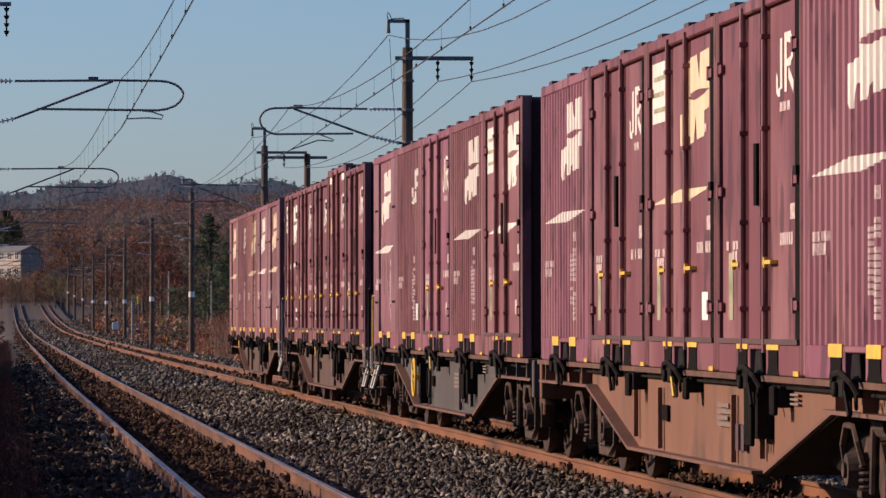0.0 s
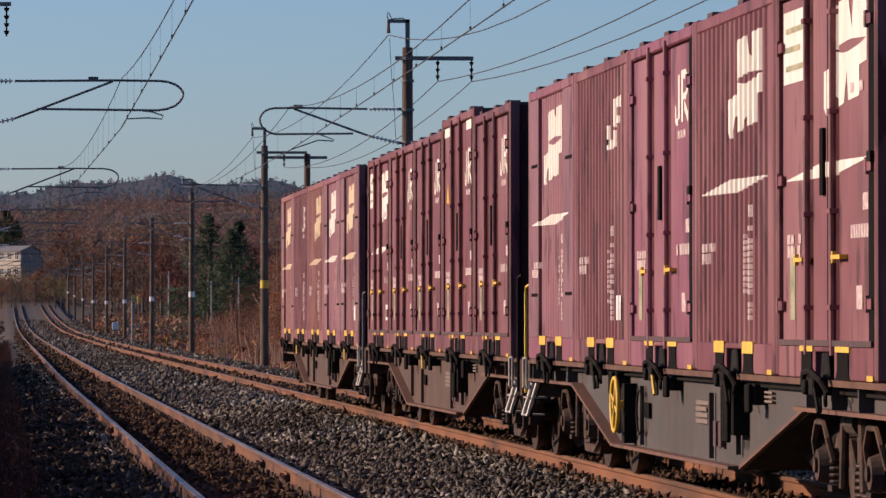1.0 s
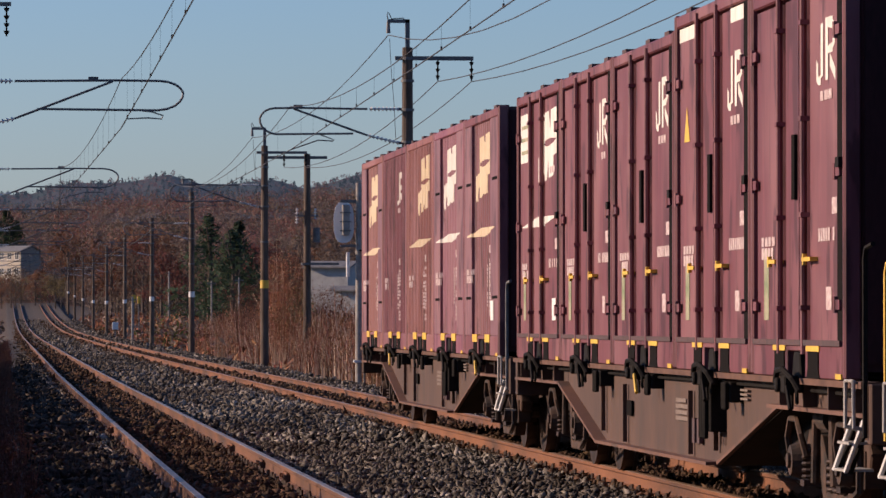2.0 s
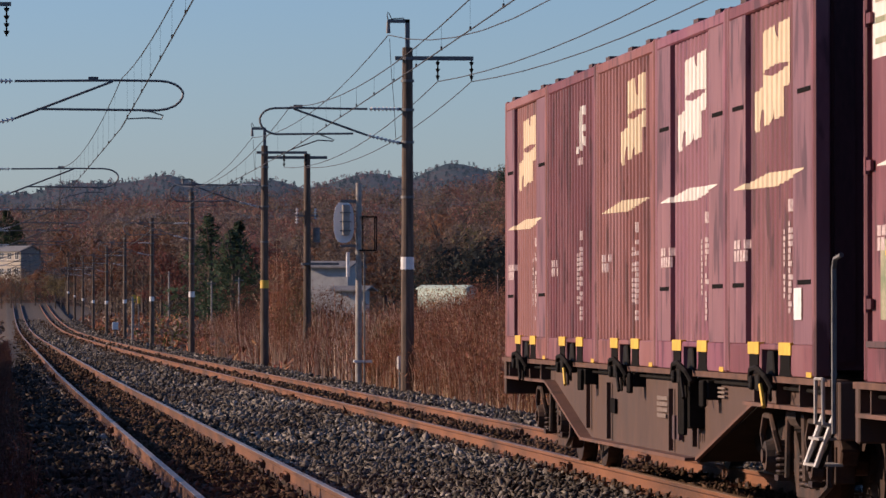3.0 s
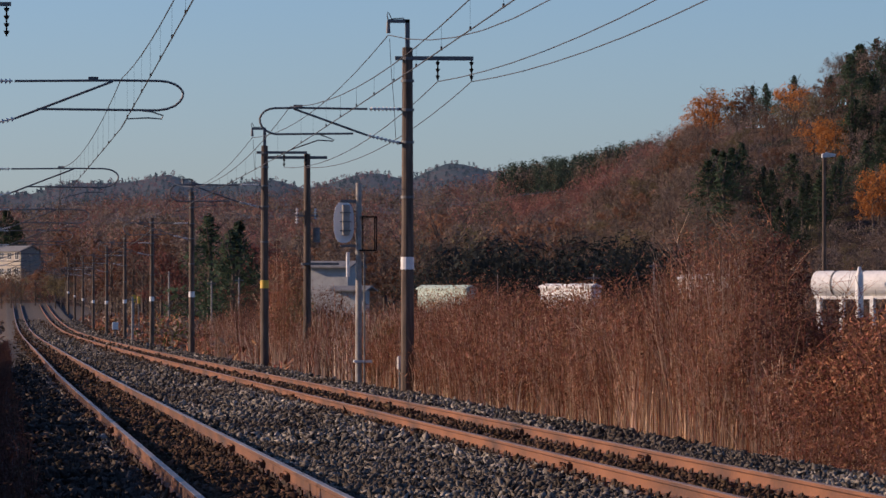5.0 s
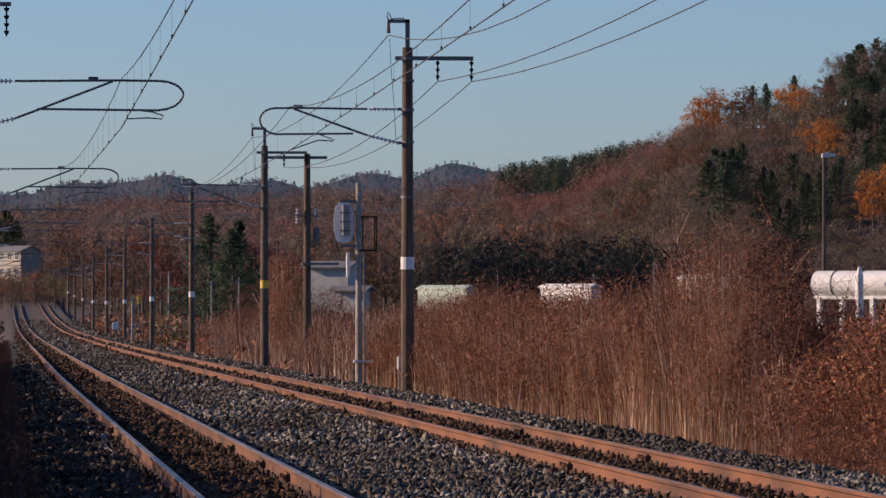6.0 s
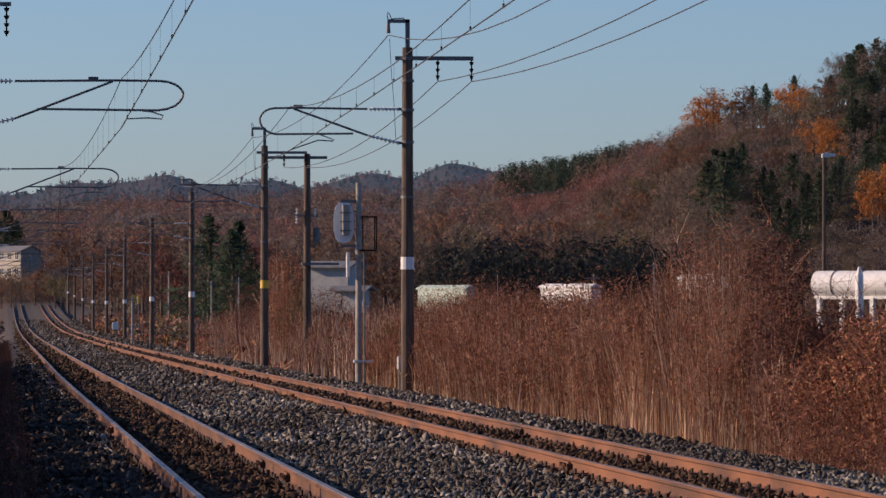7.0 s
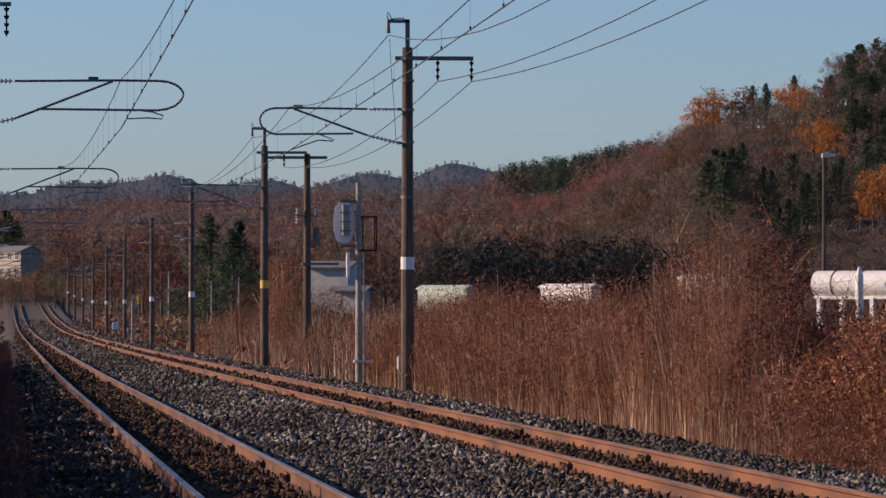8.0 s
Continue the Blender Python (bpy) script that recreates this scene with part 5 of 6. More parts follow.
# (bearing from, to, distance from, to, count, height from, to, kinds)
STANDS = [
    (0.1697, 0.1836, 860, 905, 12, 8.5, 11, "conifer conifer conifer brown"),
    (0.1720, 0.1836, 740, 850, 16, 8, 11, "conifer conifer brown conifer"),
    (0.1501, 0.1720, 865, 905, 13, 5.5, 8, "brown brown rust conifer brown"),
    (0.1363, 0.1512, 870, 905, 7, 5, 7, "brown rust brown olive"),
    (0.1363, 0.1720, 780, 865, 24, 5.5, 7.5, "brown brown olive brown rust"),
    (0.1191, 0.1443, 800, 890, 21, 5.5, 7, "brown olive brown brown rust"),
    (0.1236, 0.1524, 690, 800, 21, 6, 8, "brown brown olive brown"),
    (0.1489, 0.1836, 660, 740, 18, 5, 7, "brown olive brown"),
    (0.1099, 0.1305, 720, 800, 17, 6, 8, "brown rust brown olive"),
    (0.1426, 0.1506, 725, 765, 6, 9, 11.5, "conifer"),
    (0.1547, 0.1708, 700, 760, 11, 7, 9, "conifer"),
    (0.0871, 0.1156, 600, 690, 21, 12, 15, "brown brown rust olive brown"),
    (0.0553, 0.0916, 560, 680, 24, 9.5, 13, "brown rust brown olive"),
    (0.0214, 0.0553, 600, 700, 21, 8.5, 12, "rust brown brown red"),
    (-0.0056, 0.0214, 735, 830, 21, 4, 6, "brown rust olive brown"),
]
count = 0
for b0, b1, d0, d1, n, h0, h1, kinds in STANDS:
    ks = kinds.split()
    for i in range(n):
        d = wood.uniform(d0, d1)
        b = b0 + (b1 - b0) * (i + wood.random()) / n
        count += 1
        tree(wood.choice(ks), b * d, d, wood.uniform(h0, h1), count)
for kind, b, d, h in (
        ("orange", 0.1409, 898, 8.5),
        ("orange", 0.1445, 869, 10),
        ("orange", 0.1432, 870, 9),
        ("rust", 0.1508, 869, 8.5),
        ("orange", 0.1602, 871, 8),
        ("orange", 0.1622, 857, 7.5),
        ("conifer", 0.1554, 881, 8),
        ("conifer", 0.161, 896, 8.5),
        ("conifer", 0.1685, 876, 6.5),
        ("orange", 0.1651, 788, 8.5),
        ("orange", 0.1676, 784, 9),
        ("orange", 0.1695, 779, 7.5),
        ("orange", 0.1784, 718, 9.5),
        ("orange", 0.1807, 717, 10.5),
        ("orange", 0.1772, 716, 7.5),
        ("orange", 0.1391, 899, 6.5),
        ("conifer", 0.0023, 905, 14),
        ("conifer", -0.0005, 900, 15),
        ("conifer", 0.0043, 910, 12),
        ("conifer", 0.043, 560, 13),
        ("conifer", 0.0476, 520, 11),
        ("conifer", 0.0489, 525, 12),
        ("rust", 0.0277, 660, 13.5),
        ("rust", 0.0306, 670, 12.5),
        ("rust", 0.0146, 740, 13),
        ("brown", 0.0643, 560, 7),
        ("rust", 0.0916, 640, 15.5),
        ("rust", 0.0882, 645, 14),
        ("brown", 0.095, 640, 14),
        ("rust", 0.1065, 650, 14),
        ("conifer", 0.055, 640, 10),
):
    count += 1
    tree(kind, b * d, d, h, count)


# woods on the farther hills, joined by kind
def woods(name, b0, b1, d0, d1, n, h, each, kinds, palette, seed, label, grain, leaf=0.05):
    r = np.random.default_rng(seed)
    b, d = r.uniform(b0, b1, n), d0 + (d1 - d0) * r.random(n)
    x = b * d
    clear = (x - swing(d) > -2.5) & (x - swing(d) < 12.5) & (d < 775)
    b, d, x = b[~clear], d[~clear], x[~clear]
    n = len(b)
    z = ground_z(x, d)
    hh = h * r.uniform(0.65, 1.3, n)
    score = np.array([[noise.noise(Vector((p * grain, q * grain * 0.12 / 100, seed + 9.7 * k))) + 0.16 * math.sin(17.0 * k + 53.0 * i) for k in range(len(kinds))] for i, (p, q) in enumerate(zip(b, d))])
    pick = score.argmax(1)
    for k, kind in enumerate(kinds):
        s = pick == k
        if not s.any():
            continue
        m = int(s.sum())
        C, R = [], []
        base = np.stack([x[s], d[s], z[s]], -1)
        if kind == "conifer":
            for q in range(3):
                C.append(base + np.stack([np.zeros(m), np.zeros(m), hh[s] * (0.28 + 0.27 * q)], -1))
                R.append(np.stack([hh[s] * (0.27 - 0.075 * q)] * 2 + [hh[s] * 0.22], -1))
        else:
            for q in range(2):
                C.append(base + np.stack([r.normal(0, 0.2, m) * hh[s], r.normal(0, 0.2, m) * hh[s], hh[s] * (0.42 + 0.22 * q)], -1))
                R.append(np.stack([hh[s] * (0.42 - 0.1 * q)] * 2 + [hh[s] * 0.3], -1))
        C, R = np.concatenate(C), np.concatenate(R)
        v, f = tri_leaves(C, R, each, np.concatenate([hh[s]] * (len(C) // m)) * leaf, seed + k + 3)
        ob = bulk(name, v, f, palette[kind], label, "woods")
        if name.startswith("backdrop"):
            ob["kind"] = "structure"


def woodland(name, a, b):
    return leafy(island(mat(name, [tuple(0.6 * q for q in a), b, tuple(1.12 * q for q in b)], 0.11, 0.95, 0, fine=0.6, spec=0.05), 0.10, 0.010), 0.2)


WOOD = {"conifer": woodland("wood_conifers", (0.030, 0.050, 0.036), (0.056, 0.080, 0.056)), "brown": woodland("wood_brown", (0.135, 0.100, 0.083), (0.205, 0.155, 0.128)),
        "red": woodland("wood_red", (0.19, 0.088, 0.072), (0.27, 0.130, 0.105)), "shade": woodland("hill_foot_shade", (0.020, 0.024, 0.022), (0.036, 0.040, 0.036)), "olive": woodland("wood_olive", (0.105, 0.082, 0.055), (0.160, 0.125, 0.085))}
woods("middle_woods", -0.0123, 0.1030, 900, 1520, 1600, 7.5, 75, ("red", "brown", "brown", "olive"), WOOD, 3, "mixed autumn woods on the middle hills", 45, 0.036)
woods("ridge_conifers", 0.1013, 0.1340, 1360, 1530, 560, 8.5, 100, ("conifer", "conifer", "brown", "conifer", "olive"), WOOD, 4, "dark conifer plantation along a middle ridge", 45, 0.036)
woods("red_woods", 0.1019, 0.1524, 985, 1230, 900, 6.0, 100, ("red", "red", "brown"), WOOD, 7, "red-brown autumn woods on a sunlit slope", 45, 0.036)


def distant(name, a, b, haze):
    """Woods some kilometres off; a weak bluish emission in the material stands for haze."""
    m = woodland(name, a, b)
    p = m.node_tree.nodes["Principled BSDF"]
    p.inputs["Emission Color"].default_value, p.inputs["Emission Strength"].default_value = (*haze, 1), 1.0
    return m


DISTANT = {"conifer": distant("distant_conifers", (0.016, 0.028, 0.022), (0.030, 0.044, 0.034), HAZE_GLOW), "brown": distant("distant_brown", (0.09, 0.062, 0.05), (0.13, 0.092, 0.074), HAZE_GLOW),
           "red": distant("distant_red", (0.13, 0.06, 0.05), (0.18, 0.09, 0.075), HAZE_GLOW)}
woods("backdrop_ridge", -0.0056, 0.1145, 5000, 5700, 5200, 2.3, 12, ("conifer", "conifer", "brown", "conifer", "red"), DISTANT, 5, "mixed woods on the far ridge with a hazy blue glow", 60, 0.34)
woods("backdrop_slopes", -0.0056, 0.1099, 3600, 5010, 3600, 5.0, 12, ("brown", "conifer", "red", "conifer"), DISTANT, 6, "brown woods on the slopes below the far ridge with a haze glow", 50, 0.22)
# added row of near-black trees stands for the shadow band at the hill foot
woods("shade_hedge", 0.0888, 0.1351, 535, 575, 110, 10.0, 170, ("shade", "shade"), WOOD, 14, "near-black trees standing for shadow at the foot of the hill", 45, 0.032)
woods("hillside_undergrowth", 0.1076, 0.1859, 620, 905, 1500, 3.6, 50, ("brown", "olive", "brown", "brown"), WOOD, 8, "brown undergrowth between the hillside trees", 60, 0.05)
woods("valley_woods", -0.012, 0.014, 776, 860, 160, 3.2, 60, ("brown", "olive", "red", "conifer"), WOOD, 12, "brown woods beyond the end of the straight", 60)
woods("valley_woods", -0.03, 0.10, 600, 900, 1100, 4.5, 60, ("brown", "olive", "brown", "brown"), WOOD, 9, "brown woods on the valley floor", 60)


# ---- dry reeds and weeds ----
def blades(base, height, width, lean, seed, segs=3):
    """Tapered stalks: arrays of base points, heights and widths; each leans its own way."""
    r = np.random.default_rng(seed)
    n = len(base)
    a = r.uniform(0, 2 * np.pi, n)
    dirn = np.stack([np.cos(a), np.sin(a), np.zeros(n)], -1) * (np.abs(r.normal(0, lean, n)) * height)[:, None]
    w = r.uniform(0, np.pi, n)
    wid = np.stack([np.cos(w), 0.5 * np.sin(w), np.zeros(n)], -1)
    V = np.zeros((n, 2 * (segs + 1), 3))
    for i in range(segs + 1):
        k = i / segs
        c = base + dirn * (k ** 1.8)[..., None] if np.ndim(k) else base + dirn * k ** 1.8
        c = c + np.stack([np.zeros(n), np.zeros(n), height * (k - 0.12 * k * k)], -1)
        ww = (width * (1.0 - 0.75 * k))[:, None] * wid
        V[:, 2 * i], V[:, 2 * i + 1] = c - ww / 2, c + ww / 2
    f = np.array([[2 * i, 2 * i + 1, 2 * i + 3, 2 * i + 2] for i in range(segs)])
    F = (np.arange(n)[:, None, None] * 2 * (segs + 1) + f[None]).reshape(-1, 4)
    return V.reshape(-1, 3), F


def leaves_on(base, height, n_each, length, width, seed, lo=0.25, hi=1.0, spread=0.10):
    r = np.random.default_rng(seed)
    b = np.repeat(base, n_each, 0)
    h = np.repeat(height, n_each)
    n = len(b)
    p = b + np.stack([r.normal(0, spread, n), r.normal(0, spread, n), h * r.uniform(lo, hi, n)], -1)
    a = r.uniform(0, 2 * np.pi, n)
    d = np.stack([np.cos(a), np.sin(a), r.uniform(-0.9, 0.9, n)], -1) * (length * r.uniform(0.4, 1.2, n))[:, None]
    s = np.stack([-np.sin(a), np.cos(a), r.uniform(-0.8, 0.8, n)], -1) * (width * r.uniform(0.6, 1.3, n))[:, None]
    V = np.stack([p - s * 0.8, p + d * 0.35 + s, p + d], 1).reshape(-1, 3)
    return V, np.arange(3 * n).reshape(n, 3)


M_reed = island(mat("dry_reed", [(0.18, 0.074, 0.042), (0.36, 0.165, 0.092)], 0.6, 0.9, 0, spec=0.1), 0.8, 0.02)
M_straw = island(mat("straw", [(0.52, 0.35, 0.22), (0.78, 0.57, 0.39)], 0.6, 0.9, 0, spec=0.1), 0.5, 0.01)
M_weed = island(mat("dead_weed", [(0.08, 0.035, 0.025), (0.16, 0.075, 0.05)], 0.6, 0.9, 0, spec=0.1), 0.4, 0.02)
M_vine = island(mat("vine_leaves", [(0.055, 0.060, 0.022), (0.135, 0.115, 0.042)], 0.8, 0.9, 0, spec=0.1), 0.4, 0.04)


for m in (M_reed, M_straw, M_weed, M_vine):
    leafy(m, 0.15)


def patchy(x, y, s):
    return np.array([noise.noise(Vector((a * s, b * s, 4.0))) for a, b in zip(x, y)])


def reed_bed(n, y0, y1, x0, x1, h, seed, width):
    r = np.random.default_rng(seed)
    y = y0 + (y1 - y0) * r.random(n)
    x = x0 + (x1 - x0) * r.random(n) ** 1.3
    ok = patchy(x, y, 0.35) > -0.42 + 0.25 * (x < x0 + 0.4)
    x, y = x[ok], y[ok]
    z = ground_z(x, y)
    hh = h * (0.88 + 0.26 * patchy(x, y, 0.12) + 0.22 * patchy(x, y, 0.6) + r.normal(0, 0.10, len(x))) * (0.62 + 0.38 * smooth01(x0 - 0.2, x0 + 1.0, x))
    hh = hh * np.interp(y, (45, 58, 62, 67, 73, 79, 87, 97, 105, 115, 128, 150), (0.55, 0.62, 0.92, 1.22, 1.30, 1.14, 0.98, 0.96, 1.0, 1.0, 0.98, 1.0))
    hh = hh * (1 - 0.42 * smooth01(0.154, 0.168, x / y) * (y < 90))
    base = np.stack([x + np.array([bend(v) for v in y]), y, z - 0.02], -1)
    return base, np.maximum(hh, 0.3), width


def make_reeds():
    for nm, n, y0, y1, x0, x1, h, seed, w, nl in (("near", 12500, 44, 84, 9.35, 12.8, 2.4, 21, 0.0115, 17), ("mid", 11500, 84, 128, 9.3, 13.5, 2.4, 22, 0.016, 17), ("far", 9000, 128, 260, 9.9, 16, 2.5, 23, 0.030, 7)):
        base, hh, w = reed_bed(n, y0, y1, x0, x1, h, seed, w)
        pick = np.random.default_rng(seed).random(len(base)) < 0.55
        for sel, m, lab in ((~pick, M_reed, "red-brown stalks of dry reeds beside the line"), (pick, M_straw, "pale straw stalks among the dry reeds")):
            V, F = blades(base[sel], hh[sel], w * np.random.default_rng(seed + 7).uniform(0.5, 1.5, sel.sum()), 0.11, seed + 1)
            bulk("reed_stalks", V, F, m, lab, "reeds")
        V, F = leaves_on(base, hh, nl - 4, 0.07 + w * 1.3, w * 0.8, seed + 2, 0.48, 1.04, 0.11)
        bulk("dry_reeds", V, F, M_reed, "dense red-brown leaves of dry reeds beside the line", "reeds")
        # side twigs that break the upright stalks
        k = np.repeat(np.arange(len(base)), 2)
        r = np.random.default_rng(seed + 11)
        up = np.stack([r.normal(0, 0.06, len(k)), r.normal(0, 0.06, len(k)), hh[k] * r.uniform(0.3, 0.85, len(k))], -1)
        V, F = blades(base[k] + up, hh[k] * r.uniform(0.10, 0.26, len(k)), np.full(len(k), w * 0.8), 0.75, seed + 12, 2)
        bulk("reed_twigs", V, F, M_reed, "fine red-brown side twigs of dry reeds", "reeds")
    # pale broken stalks that lean out of the bed
    base, hh, w = reed_bed(420, 46, 128, 9.3, 12, 2.2, 35, 0.02)
    V, F = blades(base, hh, np.full(len(base), 0.013), 0.4, 36, 5)
    bulk("reed_stalks", V, F, M_straw, "pale leaning stalks among the dry reeds", "reeds")
    # feathery seed heads
    base, hh, w = reed_bed(3500, 46, 128, 9.5, 13, 2.4, 31, 0.02)
    V, F = leaves_on(base, hh, 12, 0.08, 0.008, 33, 0.85, 1.05, 0.06)
    bulk("reed_plumes", V, F, M_reed, "drooping brown reed plumes", "reeds")


make_reeds()


def weeds_left():
    r = np.random.default_rng(41)
    n = 13000
    y = 30 + 300 * r.random(n) ** 1.7
    x = 0.28 - 3.2 * r.random(n) ** 1.6
    x = x + 0.12 * np.sin(y * 0.7) + swing(y)
    hh = (0.30 + 0.75 * smooth01(0.1, -0.8, x)) * r.uniform(0.6, 1.5, n)
    base = np.stack([x, y, ground_z(x, y)], -1)
    V, F = blades(base, hh, 0.006 + 0.00009 * y, 0.25, 42)
    V2, F2 = leaves_on(base, hh, 4, 0.07, 0.010, 43)
    bulk("dead_weeds", V, F, M_weed, "tangled dead weed stalks at the edge of the ballast", "weeds")
    bulk("dead_leaves", V2, F2, M_weed, "curled dead leaves at the edge of the ballast", "weeds")


weeds_left()


def reeds_left():
    """A belt of weeds out of view on the west side, added to shade the ballast."""
    r = np.random.default_rng(44)
    n = 17000
    y = 22 + 150 * r.random(n)
    x = -0.75 - 2.6 * r.random(n)
    ok = patchy(x, y, 0.5) > -0.15
    x, y = x[ok], y[ok]
    hh = 1.92 * r.uniform(0.86, 1.06, len(x))
    base = np.stack([x, y, ground_z(x, y)], -1)
    V, F = blades(base, hh, np.full(len(x), 0.014), 0.10, 45)
    V2, F2 = leaves_on(base, hh, 6, 0.28, 0.095, 46, 0.2, 0.9)
    n = 14000
    ly = 22 + 330 * r.random(n) ** 1.35
    lx = -0.7 - 2.2 * r.random(n) + swing(ly)
    lb = np.stack([lx, ly, ground_z(lx, ly)], -1)
    lh = 1.15 * r.uniform(0.7, 1.15, n)
    V3, F3 = leaves_on(lb, lh, 9, 0.26, 0.10, 47, 0.05, 1.0)
    bulk("low_weeds", V3, F3, M_weed, "unseen dense low dead weeds that shade the ballast shoulder", "weeds")
    bulk("weed_belt", V, F, M_weed, "unseen belt of tall dead weeds that shades the ballast", "weeds")
    bulk("weed_leaves", V2, F2, M_weed, "leaves of the unseen tall dead weeds beside the line", "weeds")


reeds_left()


def thicket(cx, cy, rx, ry, h, n, seed, m, name, label):
    """A shrub: arching stems and a cloud of leaves."""
    r = random.Random(seed)
    t = thing(name, label, "shrub", group="shrubs among the reeds")
    z = float(ground_z(cx, cy))
    g = Geo()
    for i in range(26):
        a, k = r.uniform(0, 6.28), r.uniform(0.3, 1.0)
        p = Vector((cx + 0.3 * rx * math.cos(a), cy + 0.3 * ry * math.sin(a), z))
        q = Vector((cx + rx * k * math.cos(a), cy + ry * k * math.sin(a), z + h * r.uniform(0.55, 1.15)))
        mid = p.lerp(q, 0.55) + Vector((0, 0, h * 0.2))
        g.rod(p, mid, 0.008, 0.006, n=4).rod(mid, q, 0.006, 0.002, n=4)
        for j in range(3):
            s = mid.lerp(q, r.random())
            g.rod(s, s + Vector((r.uniform(-0.5, 0.5), r.uniform(-0.5, 0.5), r.uniform(-0.1, 0.5))), 0.004, 0.0015, n=3)
    part("stem_tangle", g, M_reed if seed % 2 else M_straw, t)
    lobes = [((cx + rx * 0.6 * math.cos(r.uniform(0, 6.28)) * r.random(), cy + ry * 0.7 * r.uniform(-1, 1), z + h * r.uniform(0.3, 0.85)), (rx * 0.45, ry * 0.45, h * 0.22)) for i in range(9)]
    v, f = leaf_cloud(lobes, int(1.25 * n), 0.031, seed, 0.45)
    lv = new("leaves", cloud_mesh("leaves", v, f, m))
    lv.parent = t
    return t


thicket(10.75, 66.5, 0.95, 2.2, 3.05, 17000, 51, M_weed, "shrub", "tangled brown leafy shrub among dry reeds")
thicket(11.3, 74, 1.3, 3.0, 3.1, 5000, 52, M_reed, "shrub", "tall rust-brown shrub among dry reeds")
thicket(11.8, 84, 1.4, 3.0, 2.9, 4500, 53, M_vine, "shrub", "olive-green shrub among dry reeds")
thicket(10.4, 126, 0.9, 4.0, 2.1, 4500, 54, M_vine, "shrub", "olive-green vine-covered shrub near the signal")
thicket(10.75, 61.5, 0.8, 2.0, 2.15, 8000, 59, M_reed, "shrub", "rust-brown leafy shrub among dry reeds")
thicket(10.6, 57, 0.9, 2.2, 2.1, 7000, 55, M_reed, "shrub", "rust-brown leafy shrub beside the ballast")
thicket(9.8, 124, 0.6, 2.5, 2.0, 6000, 60, M_vine, "shrub", "olive-green leafy shrub beside the signal post")
thicket(13.7, 206, 1.7, 4.0, 3.3, 5000, 63, M_weed, "shrub", "dark brown shrub before a pale house")
thicket(11.0, 190, 1.4, 6.0, 3.4, 4500, 56, M_vine, "shrub", "dark green shrub near the poles")
thicket(10.9, 215, 1.4, 6.0, 3.6, 4500, 57, M_weed, "shrub", "brown shrub near the poles")
thicket(10.15, 177, 0.95, 3.5, 4.4, 9000, 58, M_reed, "shrub", "tall russet shrub beside a pole")

def scrub(n, y0, y1, side, h, seed, m, label):
    """Low dry growth on the open ground farther along the line."""
    r = np.random.default_rng(seed)
    V, F, k = [], [], 0
    for i in range(n):
        y = y0 + (y1 - y0) * r.random() ** 0.8
        x = bend(y) + (RIGHT + 4.2 + (0.10 * y) * r.random() ** 1.6 if side > 0 else LEFT - 2.9 - 0.06 * y * r.random())
        s = h * r.uniform(0.5, 1.3)
        z = float(ground_z(x, y))
        v, f = leaf_cloud([((x, y, z + s * 0.35), (s * 0.8, s * 1.2, s * 0.5)), ((x + s * 0.4, y, z + s * 0.5), (s * 0.5, s * 0.7, s * 0.5))], 60, 0.10 + 0.0005 * y, int(r.integers(1e6)), 0.3)
        V.append(v)
        F.append(f + k)
        k += len(v)
    bulk("scrub", np.concatenate(V), np.concatenate(F), m, label, "scrub")


M_scrub = leafy(island(mat("bare_scrub", [(0.15, 0.105, 0.080), (0.26, 0.190, 0.150)], 0.6, 0.9, 0, spec=0.1), 0.4, 0.02), 0.15)
scrub(560, 175, 620, 1, 1.5, 81, M_reed, "red-brown dry scrub along the line")
scrub(340, 200, 620, 1, 1.7, 82, M_scrub, "pale brown bare scrub along the line")
scrub(320, 170, 700, -1, 1.2, 83, M_scrub, "pale brown bare scrub on the west side of the line")
scrub(120, 200, 520, 1, 1.5, 84, M_vine, "olive-green scrub along the line")

grow = random.Random(91)
for i in range(14):
    y = 52 + i * 5.2 + grow.uniform(-2, 2)
    thicket(grow.uniform(9.9, 11.2), y, grow.uniform(0.5, 0.9), grow.uniform(1.2, 2.6), grow.uniform(1.1, 2.1), 2200, 100 + i, (M_weed, M_reed, M_reed)[i % 3], "shrub", ("dark brown leafy shrub among dry reeds", "rust-brown shrub among dry reeds", "rust-brown shrub among dry reeds")[i % 3])

# ---- ballast stones and sleepers ----
OCTA = np.array([(1, 0, 0), (-1, 0, 0), (0, 1, 0), (0, -1, 0), (0, 0, 1), (0, 0, -1)], float)
OCTF = np.array([(0, 2, 4), (2, 1, 4), (1, 3, 4), (3, 0, 4), (2, 0, 5), (1, 2, 5), (3, 1, 5), (0, 3, 5)])


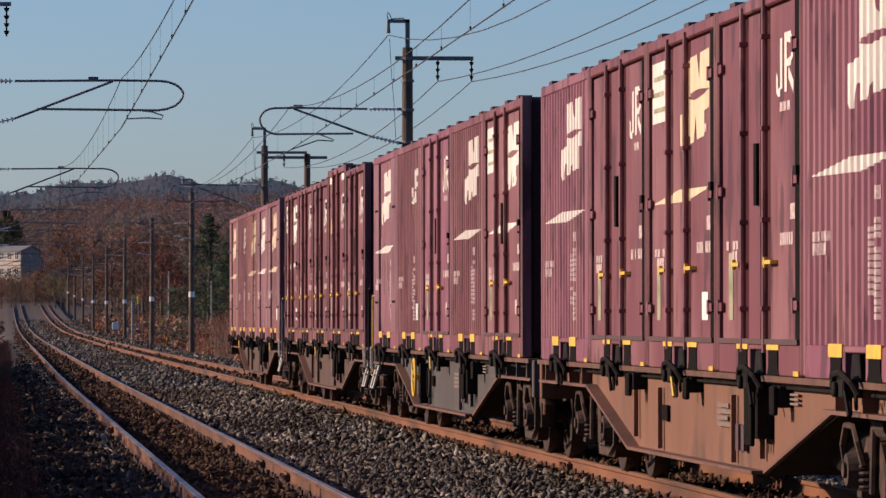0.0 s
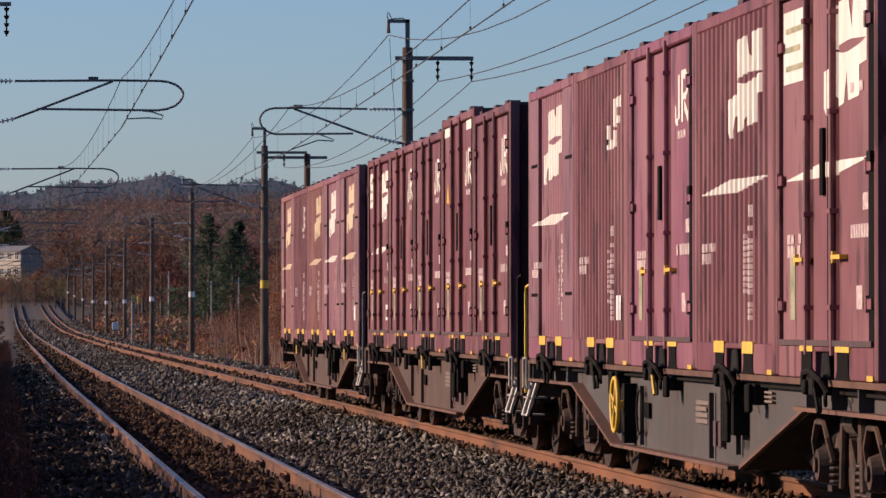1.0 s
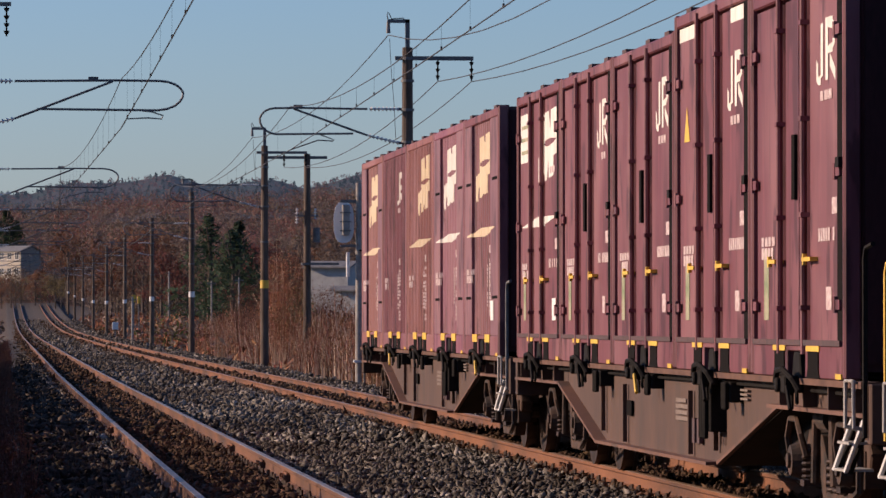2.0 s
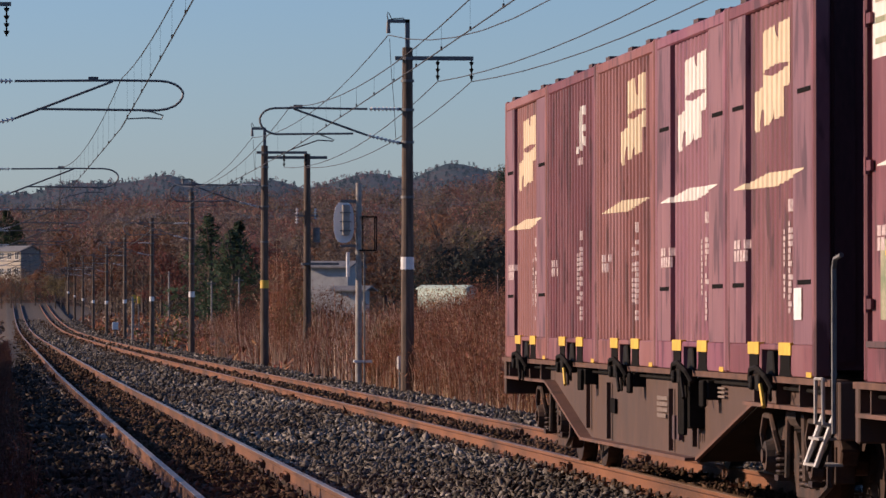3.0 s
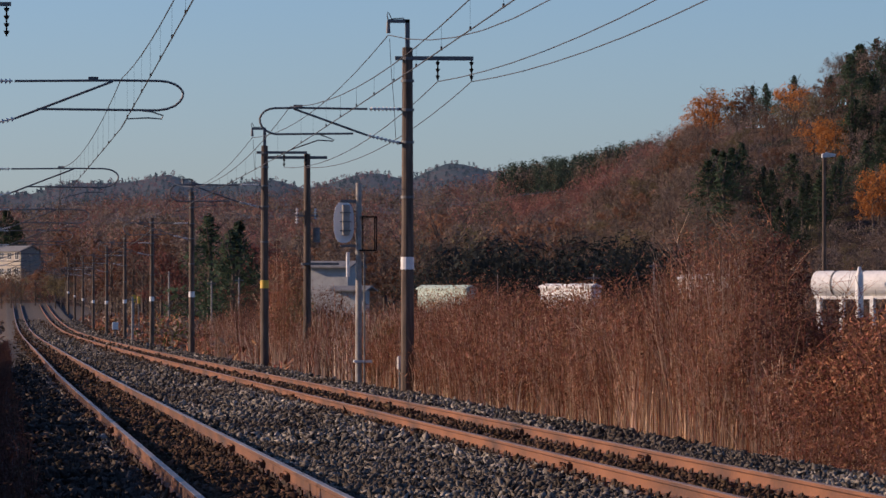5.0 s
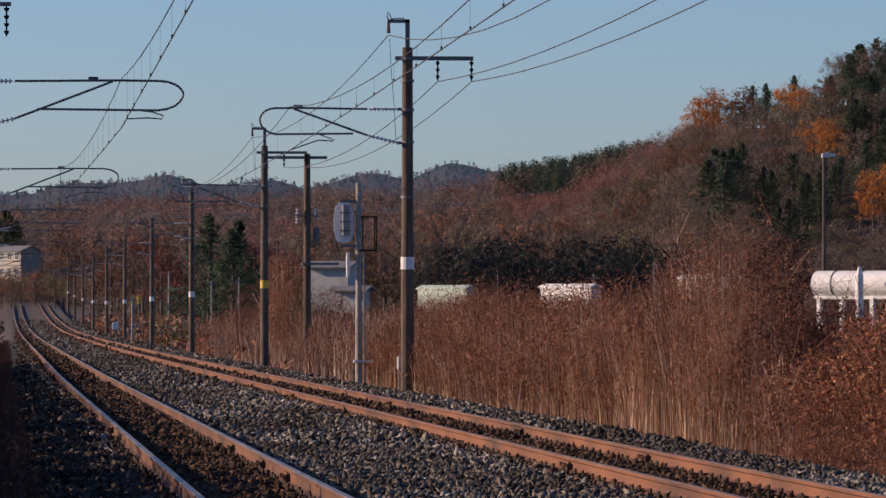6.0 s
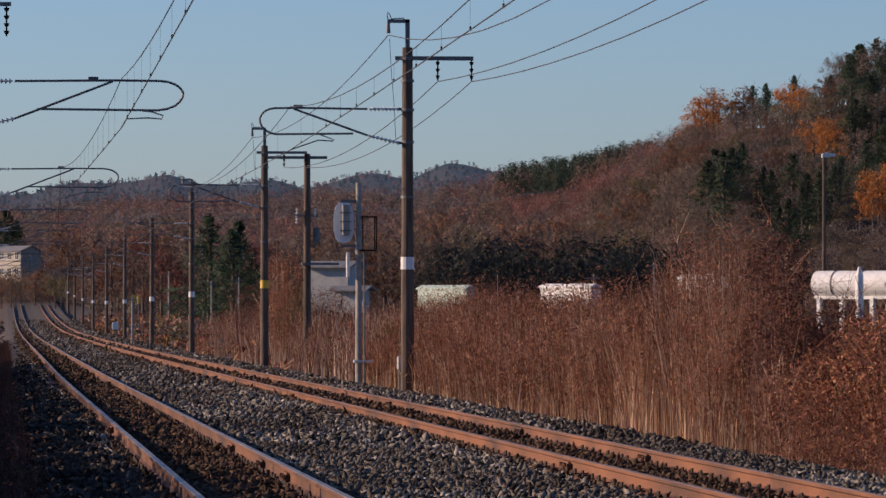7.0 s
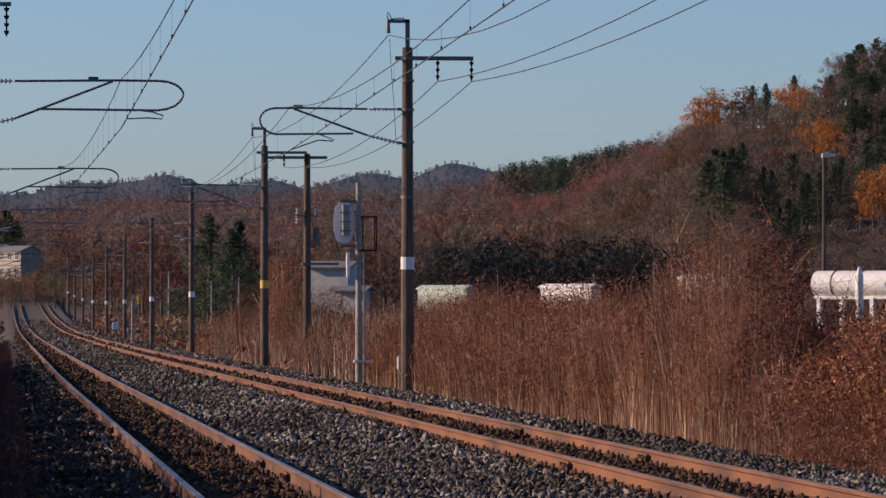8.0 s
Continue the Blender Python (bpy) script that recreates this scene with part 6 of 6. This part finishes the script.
def stones(n, y0, y1, size, seed):
    r = np.random.default_rng(seed)
    y = y0 + (y1 - y0) * r.random(n)
    x = 0.35 + 8.75 * r.random(n)
    inside = ((np.abs(x - LEFT) < 0.66) & (np.abs(x - LEFT) > 0.46)) | ((np.abs(x - RIGHT) < 0.66) & (np.abs(x - RIGHT) > 0.46))
    x, y = x[~inside], y[~inside]
    m = len(x)
    V = OCTA[None] * r.uniform(0.6, 1.2, (m, 6, 1)) + r.normal(0, 0.26, (m, 6, 3))
    V *= size * r.uniform(0.55, 1.5, (m, 1, 1)) * np.stack([r.uniform(1.0, 1.6, m), r.uniform(0.6, 1.0, m), r.uniform(0.4, 0.8, m)], -1)[:, None]
    q = r.normal(size=(m, 4)) * np.array([1.0, 0.35, 0.35, 1.0])
    q /= np.linalg.norm(q, axis=1)[:, None]
    w, qv = q[:, None, :1], np.broadcast_to(q[:, None, 1:], V.shape)
    t = 2 * np.cross(qv, V)
    V = V + w * t + np.cross(qv, t)
    z = ground_z(x, y) + r.uniform(-0.4, 1.5, m) * size
    z += 0.012 * ((np.abs(x - LEFT) < 0.7) | (np.abs(x - RIGHT) < 0.7))
    V += np.stack([x + np.array([bend(q) for q in y]), y, z], -1)[:, None]
    F = (np.arange(m)[:, None, None] * 6 + OCTF[None]).reshape(-1, 3)
    return V.reshape(-1, 3), F


for n, y0, y1, size, seed in ((46000, 36, 62, 0.036, 61), (33000, 62, 112, 0.048, 62), (14000, 112, 250, 0.056, 63), (5000, 250, 620, 0.09, 64)):
    V, F = stones(n, y0, y1, size, seed)
    cx = V[::6, 0]
    between = np.repeat((np.abs(cx - LEFT) < 0.75) | (np.abs(cx - RIGHT) < 0.75), 8)
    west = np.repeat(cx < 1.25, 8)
    for sel, m, lab in ((west, M_shadestone, "ballast stones below the weeds, coloured dark for their shade"), (~between & ~west, M_stone, "loose grey-brown crushed stone ballast"), (between, M_bedstone, "rust-stained ballast stones between the rails")):
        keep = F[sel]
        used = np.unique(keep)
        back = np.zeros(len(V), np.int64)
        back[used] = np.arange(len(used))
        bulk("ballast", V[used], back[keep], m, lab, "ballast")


def sleepers(track, x, material, seed):
    g = Geo()
    g.box(-1.0, 1.0, -0.10, 0.10, -0.13, 0.0)
    body = g.mesh("sleeper", material, 0.01)
    h = Geo().box(-0.045, 0.045, -0.05, 0.05, 0.0, 0.03).rod((0, -0.03, 0.03), (0, -0.03, 0.075), 0.016, n=5).rod((0, 0.03, 0.03), (0, 0.03, 0.06), 0.02, n=5)
    clip = h.mesh("rail_clip", M_clip)
    r = random.Random(seed)
    y = 37.0
    while y < 118:
        s = new("sleeper", body)
        s.parent = track
        s.matrix_basis = pose(x + bend(y) + r.uniform(-0.02, 0.02), y, rail_z(y) - 0.158 + r.uniform(-0.012, 0.002), 0, 0, r.uniform(-0.6, 0.6))
        for d in (-0.66, -0.475, 0.475, 0.66):
            k = new("rail_clip", clip)
            k.parent = s
            k.matrix_basis = pose(d, 0, 0.002)
        y += 0.61
    return track


sleepers(track_left, LEFT, M_sleeper, 71)
sleepers(track_right, RIGHT, M_sleeper, 72)

# fish-plated joints and rail anchors
for x, y in ((LEFT + 0.566, 46.0), (LEFT + 0.566, 50.2), (LEFT + 0.566, 56.5), (RIGHT - 0.566, 49.3), (RIGHT + 0.566, 52.0), (RIGHT + 0.566, 64.5), (RIGHT + 0.566, 86.0), (RIGHT - 0.566, 95.0), (LEFT - 0.566, 66.0)):
    z = rail_z(y)
    j = thing("rail_joint", "dark bolted joint plate on a rusty rail", "rail joint", group="joint plates on the rails")
    part("plate", Geo().box(x - 0.045, x - 0.012, y - 0.28, y + 0.28, z - 0.12, z - 0.045), M_rust, j, bevel=0.006)
    for d in (-0.2, -0.07, 0.07, 0.2):
        part("bolt", Geo().rod((x - 0.075, y + d, z - 0.08), (x - 0.04, y + d, z - 0.08), 0.02, n=6), M_rust, j)
    part("anchor", Geo().box(x - 0.07, x + 0.06, y - 0.40, y - 0.35, z - 0.16, z - 0.06), M_clip, j)


motions()
